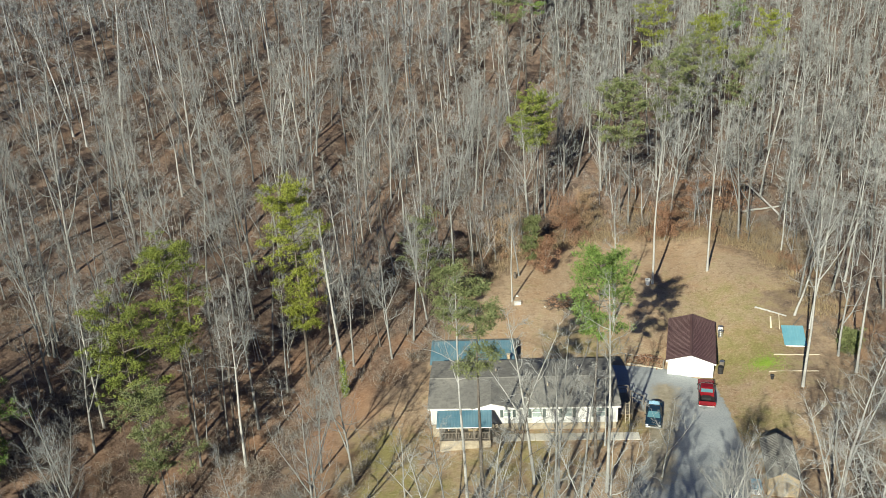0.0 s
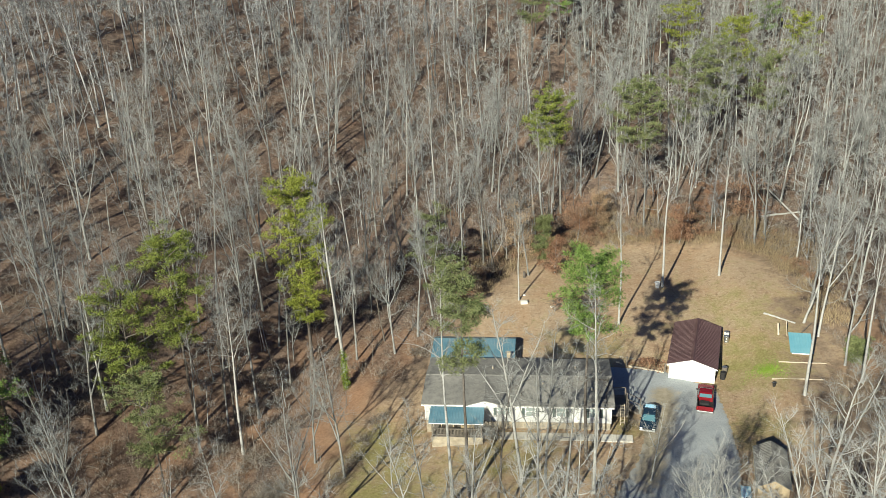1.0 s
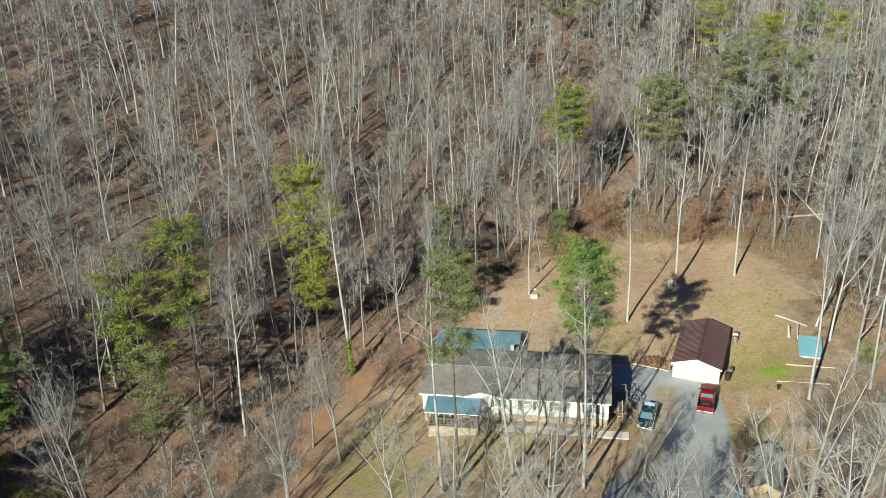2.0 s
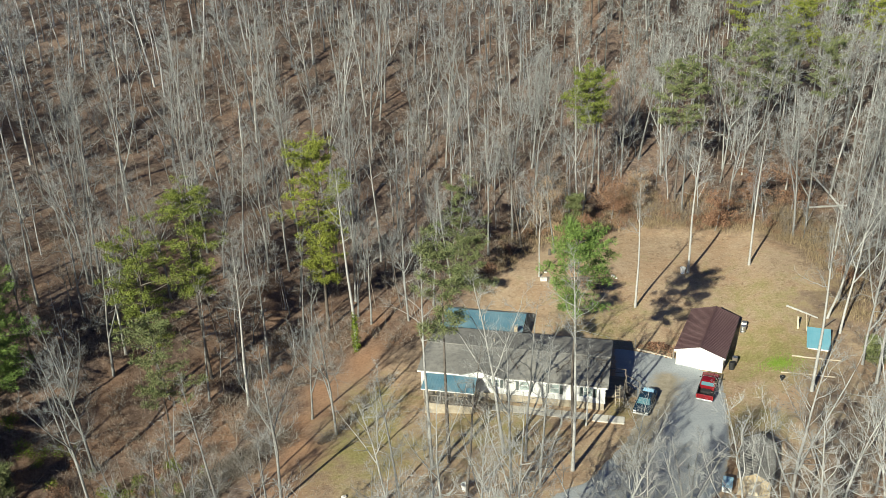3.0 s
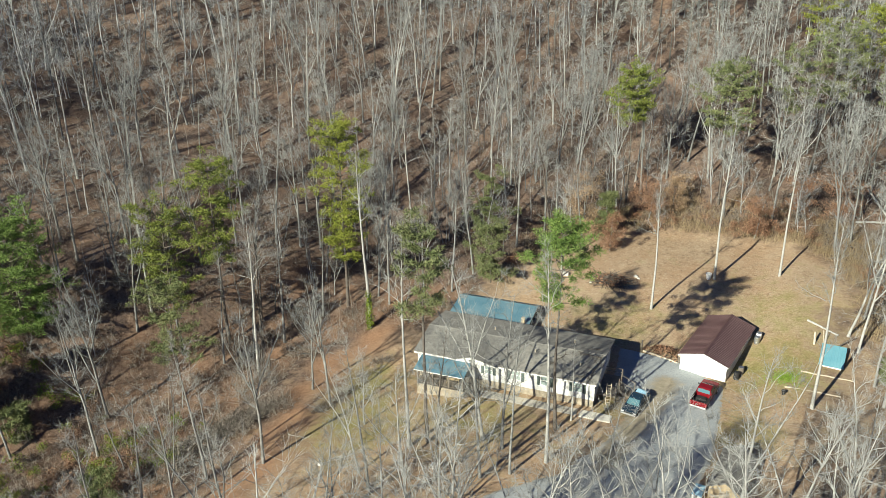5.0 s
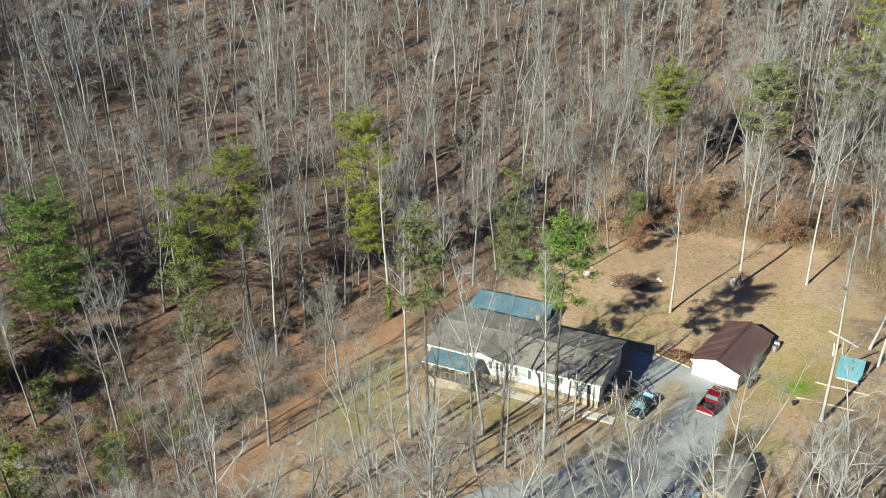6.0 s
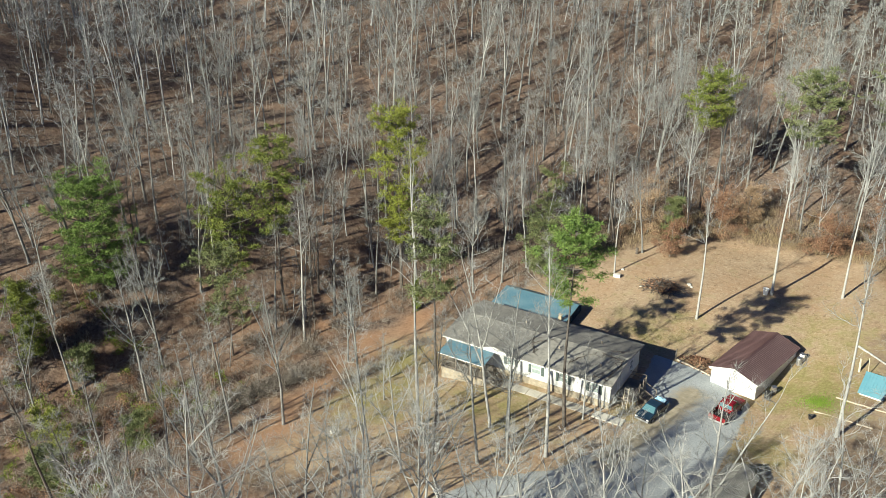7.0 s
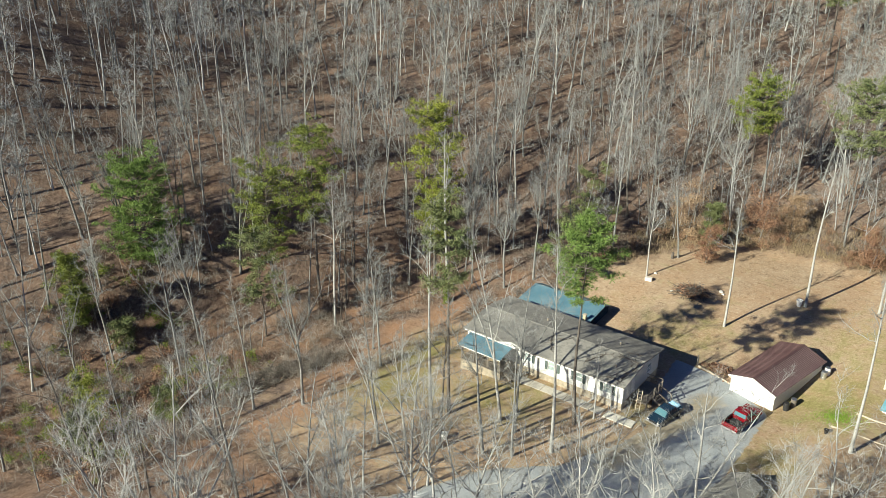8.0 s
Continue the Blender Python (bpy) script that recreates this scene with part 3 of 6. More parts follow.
def build_house():
    root = thing("house", "long white single-storey house with a grey shingle roof", "house")
    wins = [(2.1, 3.0), (10.55, 11.65), (13.75, 14.75), (17.2, 18.2)]
    holes = [(a, b, 1.55, 2.75) for a, b in wins] + [(4.9, 5.85, FZ, 2.9), (7.6, 8.5, 1.65, 2.75), (15.35, 16.25, FZ, 2.9)]
    part("front_wall", wall_with_openings(0, HX, FZ, EZ + 0.05, 0, 0.15, holes), "siding", root, "white lap siding wall")
    part("back_wall", box(0, HX, HY - 0.15, HY, FZ, EZ + 0.05), "siding", root)
    part("side_wall", box(0, 0.15, 0.15, HY - 0.15, FZ, EZ + 0.05), "siding", root)
    eh = [(2.0, 2.95, FZ, 2.9), (5.6, 6.6, 1.6, 2.7)]
    part("side_wall", wall_with_openings(0.15, HY - 0.15, FZ, EZ + 0.05, HX - 0.15, HX, eh, "y"), "siding", root)
    for x0, x1 in ((0.0, 0.15), (HX - 0.15, HX)):
        part("gable", prism([(0.0, EZ + 0.053), (HY, EZ + 0.053), (HY / 2, EZ + 0.66)], x0, x1, "x"), "siding", root)
    part("floor_plate", box(0.16, HX - 0.16, 0.16, HY - 0.16, FZ - 0.05, FZ), "wood", root)
    sk = box(0.04, HX - 0.04, 0.04, HY - 0.04, -2.6, FZ - 0.053)
    part("skirting", sk, "stone", root, "tan stone skirting under the walls")
    for a, b in wins:
        build_window(root, "window", a, b, 1.55, 2.75, 0.0)
    build_window(root, "window", 7.6, 8.5, 1.65, 2.75, 0.0)
    build_window(root, "window", 5.6, 6.6, 1.6, 2.7, HX, "y", False, 1)
    for x in (4.9, 15.35):
        d = part("door", box(x + 0.03, x + 0.92, 0.05, 0.10, FZ, 2.88), "trim", root, "white panelled front door")
        pm = bmesh.new()
        for zz in (1.05, 1.75):
            for xx in (0.15, 0.53):
                box(x + xx, x + xx + 0.27, 0.035, 0.05, zz, zz + 0.55, pm, 0.01)
        part("panel", pm, "trim", d)
        part("handle", rod((x + 0.84, -0.01, 1.85), (x + 0.84, 0.05, 1.85), 0.03), "chrome", d, "round metal door knob")
    d = part("door", box(HX - 0.1, HX - 0.05, 2.03, 2.92, FZ, 2.88), "trim", root, "white side door")
    part("handle", rod((HX - 0.05, 2.83, 1.85), (HX + 0.02, 2.83, 1.85), 0.03), "chrome", d)
    # main roof: two shingle slopes, eaves boards and a ridge cap
    oh, rz, ym = 0.45, EZ + 0.82, HY / 2
    ez = EZ + 0.12
    part("roof", slab(((-0.35, -oh, ez), (HX + 0.35, -oh, ez), (HX + 0.35, ym, rz), (-0.35, ym, rz)), 0.12), "shingle", root, "weathered grey shingle roof slope")
    part("roof", slab(((-0.35, HY + oh, ez), (HX + 0.35, HY + oh, ez), (HX + 0.35, ym, rz), (-0.35, ym, rz)), 0.12), "shingle", root, "weathered grey shingle roof slope")
    part("ridge_cap", prism([(ym - 0.16, rz - 0.02), (ym + 0.16, rz - 0.02), (ym, rz + 0.05)], -0.35, HX + 0.35, "x"), "shingle", root)
    part("fascia", box(-0.33, HX + 0.33, -oh + 0.01, -oh + 0.04, ez - 0.28, ez - 0.125), "trim", root, "white eaves board")
    part("soffit", box(-0.33, HX + 0.33, -oh + 0.042, -0.003, ez - 0.20, ez - 0.18), "trim", root)
    # low entrance gable above the porch end
    g0, g1, gp, gzp = 4.4, 9.0, 6.3, 3.85
    part("gable", prism([(g0, ez - 0.2), (g1, ez - 0.2), (g1, ez - 0.02), (gp, gzp - 0.14), (g0, ez - 0.02)], -0.62, -0.47), "trim", root, "low white entrance gable")
    for a, b in ((g0 - 0.15, gp), (g1 + 0.15, gp)):
        part("roof", slab(((a, -0.75, ez + 0.02), (b, -0.75, gzp), (b, 3.95, gzp), (a, 0.35, ez + 0.13)), 0.08), "shingle", root)
    # roof vents
    for x, y in ((6.9, 5.9), (12.4, 2.8), (15.9, 6.2), (17.5, 2.0)):
        z0 = EZ + 0.12 + 0.70 * (1 - abs(y - ym) / (ym + oh)) - 0.05
        v = part("vent_pipe", rod((x, y, z0), (x, y, z0 + 0.45), 0.07), "palewood", root, "short roof vent pipe")
        part("cap", rod((x, y, z0 + 0.45), (x, y, z0 + 0.50), 0.11, r2=0.04), "chrome", v)
    # corner boards
    for x in (0.0, HX):
        part("corner_board", box(x - 0.06, x + 0.06, -0.03, -0.003, FZ, EZ - 0.05), "trim", root)
    return root


build_house()


def build_porch():
    root = thing("porch", "covered front porch with a blue metal roof on a stone base", "porch")
    x0, x1, yf = 0.9, 6.2, -2.75
    g = -2.2
    bs = bmesh.new()
    box(x0, x1, yf, yf + 0.25, g, 0.72, bs)
    box(x0, x0 + 0.25, yf + 0.25, -0.02, g, 0.72, bs)
    box(x1 - 0.25, x1, yf + 0.25, -0.02, g, 0.72, bs)
    part("base", bs, "stone", root, "rough tan stone base wall")
    n = 24
    for i in range(n):
        a = x0 + (x1 - x0) * i / n
        part("deck_board", box(a + 0.006, a + (x1 - x0) / n - 0.006, yf - 0.06, -0.02, 0.725, 0.78), "wood", root)
    for x in (x0 + 0.1, 2.7, 4.5, x1 - 0.1):
        part("post", box(x - 0.06, x + 0.06, yf + 0.02, yf + 0.14, 0.782, 2.43), "wood", root, "square porch post")
    for y in (yf + 0.08,):
        part("top_rail", box(x0 + 0.16, x1 - 0.16, y - 0.04, y + 0.04, 1.62, 1.68), "wood", root)
        part("bottom_rail", box(x0 + 0.16, x1 - 0.16, y - 0.03, y + 0.03, 0.90, 0.95), "wood", root)
    k = 34
    for i in range(k):
        x = x0 + 0.22 + (x1 - x0 - 0.44) * i / (k - 1)
        part("baluster", box(x - 0.018, x + 0.018, yf + 0.062, yf + 0.098, 0.95, 1.62), "wood", root)
    part("side_rail", box(x0 + 0.03, x0 + 0.09, yf + 0.16, -0.05, 1.62, 1.68), "wood", root)
    part("beam", box(x0 - 0.1, x1 + 0.1, yf, yf + 0.15, 2.432, 2.56), "trim", root, "white porch beam")
    part("roof", ribbed_sheet((x0 - 0.2, yf - 0.3, 2.60), (x1 + 0.15, yf - 0.3, 2.60), (x1 + 0.15, -0.64, 3.0), (x0 - 0.2, -0.64, 3.0), 0.04, 18), "bluemetal", root, "blue ribbed metal roof")
    part("fascia", box(x0 - 0.2, x1 + 0.15, yf - 0.29, yf - 0.26, 2.46, 2.553), "trim", root)
    # steps down at the house side
    for i in range(5):
        z = 0.60 - i * 0.18
        part("step", box(x1 + 0.05 + i * 0.29, x1 + 0.37 + i * 0.29, -2.1, -0.9, z, z + 0.06), "wood", root)
    for y in (-2.14, -0.86):
        part("stringer", slab(((x1 + 0.02, y - 0.03, 0.62), (x1 + 0.02, y + 0.03, 0.62), (x1 + 1.55, y + 0.03, -0.30), (x1 + 1.55, y - 0.03, -0.30)), 0.25), "wood", root)
        for i, xx in enumerate((x1 + 0.12, x1 + 1.45)):
            part("rail_post", box(xx - 0.04, xx + 0.04, y - 0.04, y + 0.04, -0.5 if i else 0.2, 0.6 if i else 1.55), "wood", root)
        part("handrail", slab(((x1 + 0.12, y - 0.04, 1.58), (x1 + 0.12, y + 0.04, 1.58), (x1 + 1.47, y + 0.04, 0.64), (x1 + 1.47, y - 0.04, 0.64)), 0.05), "wood", root)


build_porch()


def build_bench(m):
    root = thing("bench", "brown wooden bench on the porch deck", "bench", m)
    for i in range(3):
        part("seat_slat", box(-0.7, 0.7, -0.2 + i * 0.14, -0.08 + i * 0.14, 0.42, 0.45), "tanboard", root)
    for i in range(2):
        part("back_slat", box(-0.7, 0.7, 0.22, 0.25, 0.58 + i * 0.18, 0.72 + i * 0.18), "tanboard", root)
    for x in (-0.62, 0.62):
        part("leg", box(x - 0.04, x + 0.04, -0.2, -0.12, 0, 0.42), "tanboard", root)
        part("leg", box(x - 0.04, x + 0.04, 0.14, 0.22, 0, 0.95), "tanboard", root)
    return root


bench = build_bench(pose(2.4, -0.9, 0.78))
tagged(bench, group="porch benches")
copy_thing(bench, pose(4.6, -1.6, 0.78, 0, 0, 12))


def build_walk():
    root = thing("walkway", "row of worn pale concrete slabs along the house front", "path", kind="structure")
    rng = random.Random(3)
    x = 7.9
    while x < 18.0:
        w = 1.45
        zz = max(gz(x, -1.3), gz(x + w, -1.3)) + 0.03
        part("slab", box(x + 0.02, x + w - 0.02, -1.95 + rng.uniform(-0.03, 0.03), -0.72, zz - 0.35, zz + rng.uniform(0, 0.03), None, 0.02), "concrete", root)
        x += w
    for i in range(2):
        part("slab", box(18.35 + i * 1.62, 19.93 + i * 1.62, -2.05, -0.85, -0.25, 0.12, None, 0.03), "newslab", root, "clean pale concrete slab")


build_walk()


def build_side_deck():
    root = thing("side_deck", "weathered timber deck with stairs and handrails at the side door", "deck")
    x0, x1, y0, y1, z = HX + 0.05, 21.4, 1.7, 5.6, 0.72
    for i in range(22):
        a = y0 + (y1 - y0) * i / 22
        part("deck_board", box(x0, x1, a + 0.006, a + (y1 - y0) / 22 - 0.006, z, z + 0.04), "wood", root)
    for x in (x0 + 0.15, x1 - 0.06):
        for y in (y0 + 0.06, (y0 + y1) / 2, y1 - 0.06):
            part("post", box(x - 0.05, x + 0.05, y - 0.05, y + 0.05, gz(x, y) - 0.1, z - 0.003 if x < 20.5 else z + 1.0), "wood", root, "square deck post")
    part("joist", box(x0, x1, y0 + 0.02, y0 + 0.06, z - 0.18, z - 0.004), "wood", root)
    part("joist", box(x0, x1, y1 - 0.06, y1 - 0.02, z - 0.18, z - 0.004), "wood", root)
    for zz in (z + 0.5, z + 0.94):
        part("rail", box(x1 - 0.035, x1 + 0.0, y0, 3.1, zz, zz + 0.07), "wood", root)
        part("rail", box(x1 - 0.035, x1 + 0.0, 4.4, y1, zz, zz + 0.07), "wood", root)
        part("rail", box(x0 + 0.1, x1 - 0.06, y1 - 0.04, y1, zz, zz + 0.07), "wood", root)
    for i in range(5):
        part("tread", box(x1 + 0.02 + i * 0.30, x1 + 0.30 + i * 0.30, 3.2, 4.3, z - 0.17 - i * 0.17, z - 0.12 - i * 0.17), "wood", root)
    for y in (3.14, 4.36):
        part("stringer", slab(((x1 + 0.01, y - 0.03, z), (x1 + 0.01, y + 0.03, z), (x1 + 1.6, y + 0.03, z - 0.95), (x1 + 1.6, y - 0.03, z - 0.95)), 0.24), "wood", root)
        for k, xx in enumerate((x1 + 0.06, x1 + 1.5)):
            part("rail_post", box(xx - 0.045, xx + 0.045, y - 0.045, y + 0.045, -0.35, z + 1.1 - k * 0.75), "wood", root)
        part("handrail", slab(((x1 + 0.02, y - 0.05, z + 1.1), (x1 + 0.02, y + 0.05, z + 1.1), (x1 + 1.55, y + 0.05, z + 0.34), (x1 + 1.55, y - 0.05, z + 0.34)), 0.05), "wood", root)


build_side_deck()


def build_ladder():
    root = thing("ladder", "pale wooden ladder leaning on the side deck", "ladder", pose(20.7, 1.05, 0.0, -14, 0, 6))
    for x in (-0.22, 0.22):
        part("rail", box(x - 0.03, x + 0.03, -0.03, 0.03, 0.0, 2.3), "palewood", root)
    for i in range(7):
        part("rung", rod((-0.22, 0, 0.25 + i * 0.31), (0.22, 0, 0.25 + i * 0.31), 0.022), "palewood", root)


build_ladder()


def build_blue_outbuilding():
    root = thing("outbuilding", "long low outbuilding with a blue metal roof behind the house", "outbuilding")
    x0, x1, y0, y1 = -0.9, 9.1, 11.4, 15.9
    g = -1.6
    part("front_wall", box(x0 + 0.2, x1 - 0.25, y0 + 0.2, y0 + 0.32, g, 1.15), "navy", root, "dark blue boarded wall")
    part("back_wall", box(x0 + 0.2, x1 - 0.25, y1 + 1.3, y1 + 1.42, g, 1.1), "navy", root)
    for x in (x0 + 0.2, x1 - 0.37):
        part("side_wall", prism([(y0 + 0.323, g), (y1 + 1.297, g), (y1 + 1.297, 1.1), (y1, 1.70), (y0 + 0.323, 1.2)], x, x + 0.12, "x"), "navy", root)
    part("roof", ribbed_sheet((x0, y0, 1.26), (x1, y0, 1.26), (x1, y1, 1.84), (x0, y1, 1.84), 0.05, 26), "bluemetal", root, "blue ribbed metal roof slope")
    part("roof", ribbed_sheet((x1, y1 + 1.6, 1.15), (x0, y1 + 1.6, 1.15), (x0, y1, 1.84), (x1, y1, 1.84), 0.05, 26), "bluemetal", root)
    ch = part("flue", box(8.2, 8.55, 11.9, 12.25, 1.28, 2.1), "tanboard", root, "short tan flue box")
    part("cap", box(8.15, 8.6, 11.85, 12.3, 2.1, 2.16), "palewood", ch)


build_blue_outbuilding()


# ---- garage ----
def build_garage():
    W, D, base = 5.1, 9.7, -0.78
    root = thing("garage", "white metal garage with a brown ribbed roof", "garage", pose(26.72, 11.05, base, 0, 0, -12.5))
    eave, apex = 2.4, 3.2
    fm = prism([(0, -0.5), (0.5, -0.5), (0.5, 2.05), (4.6, 2.05), (4.6, -0.5), (W, -0.5), (W, eave), (W / 2, apex), (0, eave)], 0, 0.12)
    part("front_wall", fm, "garagewall", root, "white metal gable wall")
    part("back_wall", prism([(0, -0.5), (W, -0.5), (W, eave), (W / 2, apex), (0, eave)], D - 0.12, D), "garagewall", root)
    for x in (0, W - 0.12):
        part("side_wall", box(x, x + 0.12, 0.122, D - 0.122, -0.5, eave - 0.06), "garagewall", root)
    door = part("garage_door", box(0.5, 4.6, 0.05, 0.09, -0.5, 2.047), "trim", root, "closed white sectional garage door")
    for i in range(4):
        pm = bmesh.new()
        for k in range(4):
            box(0.6 + k * 1.01, 1.5 + k * 1.01, 0.03, 0.05, 0.08 + i * 0.49, 0.46 + i * 0.49, pm, 0.01)
        part("panel", pm, "trim", door)
    part("handle", box(2.45, 2.65, 0.0, 0.03, 0.25, 0.30), "chrome", door)
    ov = 0.25
    sl = (apex - eave) / (W / 2)
    lo = eave + 0.06 - ov * sl
    pk = apex + 0.06
    part("roof", ribbed_sheet((-ov, D + 0.3, lo), (-ov, -0.3, lo), (W / 2, -0.3, pk), (W / 2, D + 0.3, pk), 0.04, 34, 0.018, 0.06), "brownmetal", root, "brown ribbed metal roof slope")
    part("roof", ribbed_sheet((W + ov, -0.3, lo), (W + ov, D + 0.3, lo), (W / 2, D + 0.3, pk), (W / 2, -0.3, pk), 0.04, 34, 0.018, 0.06), "brownmetal", root, "brown ribbed metal roof slope")
    part("ridge_cap", prism([(W / 2 - 0.2, pk - 0.02), (W / 2, pk + 0.06), (W / 2 + 0.2, pk - 0.02)], -0.3, D + 0.3), "brownmetal", root)
    for s in (-1, 1):
        e = W / 2 + s * (W / 2 + ov)
        part("rake_trim", slab(((e, -0.32, lo + 0.02), (e, -0.28, lo + 0.02), (W / 2, -0.28, pk + 0.02), (W / 2, -0.32, pk + 0.02)), 0.16), "trim", root)
        part("rake_trim", slab(((e, D + 0.28, lo + 0.02), (e, D + 0.32, lo + 0.02), (W / 2, D + 0.32, pk + 0.02), (W / 2, D + 0.28, pk + 0.02)), 0.16), "brownmetal", root)
    lampbox = part("wall_lamp", box(-0.22, 0.0, -0.06, 0.08, 1.95, 2.1), "palewood", root)
    return root


build_garage()


def build_barrel(m, mat, label):
    root = thing("barrel", label, "barrel", m, "drums beside the garage")
    bm = bmesh.new()
    prof = [(0.0, 0.28), (0.05, 0.30), (0.28, 0.30), (0.30, 0.315), (0.33, 0.30), (0.57, 0.30), (0.60, 0.315), (0.63, 0.30), (0.85, 0.30), (0.88, 0.28)]
    rings = [[bm.verts.new((r * math.cos(i * math.tau / 18), r * math.sin(i * math.tau / 18), z)) for i in range(18)] for z, r in prof]
    for a, b in zip(rings, rings[1:]):
        for i in range(18):
            bm.faces.new((a[i], a[(i + 1) % 18], b[(i + 1) % 18], b[i]))
    bm.faces.new(rings[0][::-1])
    bm.faces.new(rings[-1])
    part("drum", bm, mat, root)
    part("lid", rod((0, 0, 0.88), (0, 0, 0.90), 0.29, 18), "chrome" if mat != "black" else "black", root)


for bx, by, mt, lb in ((32.75, 10.9, "black", "black plastic drum beside the garage wall"), (33.15, 12.0, "wood", "weathered brown drum beside the garage wall"),
                       (34.4, 17.9, "chrome", "pale metal drum at the garage corner"), (34.55, 18.7, "trim", "white drum at the garage corner")):
    build_barrel(pose(bx, by, gz(bx, by) - 0.02), mt, lb)


# ---- vehicles ----
def car_shell(profile, half, top_half, z_belt, bm=None):
    """Side outline (y, z) widened to a car body that narrows above the belt line."""
    bm = bm or bmesh.new()
    def wide(y, z):
        return half if z <= z_belt else half + (top_half - half) * min((z - z_belt) / 0.55, 1)
    L = [bm.verts.new((-wide(y, z), y, z)) for y, z in profile]
    R = [bm.verts.new((wide(y, z), y, z)) for y, z in profile]
    bm.faces.new(L)
    bm.faces.new(R[::-1])
    for i in range(len(L)):
        j = (i + 1) % len(L)
        bm.faces.new((L[i], R[i], R[j], L[j]))
    bmesh.ops.recalc_face_normals(bm, faces=bm.faces)
    sharp = [e for e in bm.edges if abs(e.verts[0].co.x - e.verts[1].co.x) < 0.3]
    bmesh.ops.bevel(bm, geom=sharp, offset=0.05, segments=2, affect="EDGES", clamp_overlap=True)
    return bm


def build_wheel(root, x, y, r):
    s = 1 if x > 0 else -1
    hub = part("wheel", rod((x - 0.1, y, r), (x + 0.1, y, r), r, 20), "rubber", root, "black tyre")
    part("rim", rod((x + s * 0.07, y, r), (x + s * 0.115, y, r), r * 0.62, 14, None, r * 0.55), "chrome", hub, "grey alloy rim")


def build_pickup(m):
    root = thing("pickup_truck", "red pickup truck with an open bed parked on the gravel", "truck", m)
    # front towards +y
    cab = [(-2.75, 0.45), (2.7, 0.42), (2.78, 0.62), (2.72, 0.92), (2.5, 1.06), (1.25, 1.14), (-0.65, 1.14), (-0.70, 1.10), (-0.72, 0.62), (-2.75, 0.62)]
    part("body", car_shell(cab, 0.97, 0.97, 2), "red", root, "glossy red body")
    roof = [(1.22, 1.10), (0.62, 1.72), (0.45, 1.80), (-0.45, 1.80), (-0.62, 1.72), (-0.72, 1.10)]
    cb = part("cab", car_shell(roof, 0.95, 0.74, 1.12), "red", root, "red cab")
    part("windscreen", slab(((-0.80, 1.235, 1.165), (0.80, 1.235, 1.165), (0.68, 0.70, 1.70), (-0.68, 0.70, 1.70)), 0.03), "glass", cb, "dark windscreen")
    part("rear_window", slab(((-0.74, -0.735, 1.22), (0.74, -0.735, 1.22), (0.68, -0.645, 1.66), (-0.68, -0.645, 1.66)), 0.03), "windscreen", cb, "rear window with the sky's reflection put in its tint")
    for s in (-1, 1):
        part("side_window", slab(((s * 0.945, 1.0, 1.19), (s * 0.945, -0.6, 1.19), (s * 0.80, -0.52, 1.66), (s * 0.80, 0.62, 1.66)), 0.03), "glass", cb, "dark side window")
        part("bed_side", box(min(s * 0.97, s * 0.86), max(s * 0.97, s * 0.86), -2.75, -0.73, 0.62, 1.16, None, 0.03), "red", root)
        part("bed_rail", box(min(s * 0.975, s * 0.855), max(s * 0.975, s * 0.855), -2.74, -0.74, 1.163, 1.19), "black", root)
        part("mirror", box(min(s * 0.98, s * 1.16), max(s * 0.98, s * 1.16), 0.80, 0.92, 1.20, 1.38, None, 0.03), "black", root)
        part("headlight", box(min(s * 0.62, s * 0.94), max(s * 0.62, s * 0.94), 2.66, 2.79, 0.72, 0.90, None, 0.02), "lamp_clear", root)
        part("tail_light", box(min(s * 0.86, s * 0.975), max(s * 0.86, s * 0.975), -2.79, -2.70, 0.72, 1.05, None, 0.01), "lamp_red", root)
        for y in (1.75, -1.65):
            build_wheel(root, s * 0.90, y, 0.38)
    part("tailgate", box(-0.85, 0.85, -2.76, -2.66, 0.64, 1.16, None, 0.03), "red", root, "red tailgate")
    part("bed_liner", box(-0.855, 0.855, -2.655, -0.735, 0.625, 0.66), "black", root, "dark bed liner")
    part("bumper", box(-0.95, 0.95, -2.90, -2.77, 0.42, 0.60, None, 0.03), "chrome", root)
    part("front_bumper", box(-0.95, 0.95, 2.74, 2.90, 0.38, 0.62, None, 0.04), "chrome", root)
    part("grille", box(-0.58, 0.58, 2.72, 2.785, 0.68, 0.92, None, 0.02), "black", root)
    load = part("load", box(-0.6, 0.5, -1.6, -0.9, 0.663, 0.90, None, 0.05), "black", root, "black toolbox in the bed")
    return root


build_pickup(pose(29.95, 5.75, gz(30, 5.8) + 0.10, 0, 0, -11) @ Matrix.Scale(0.88, 4))


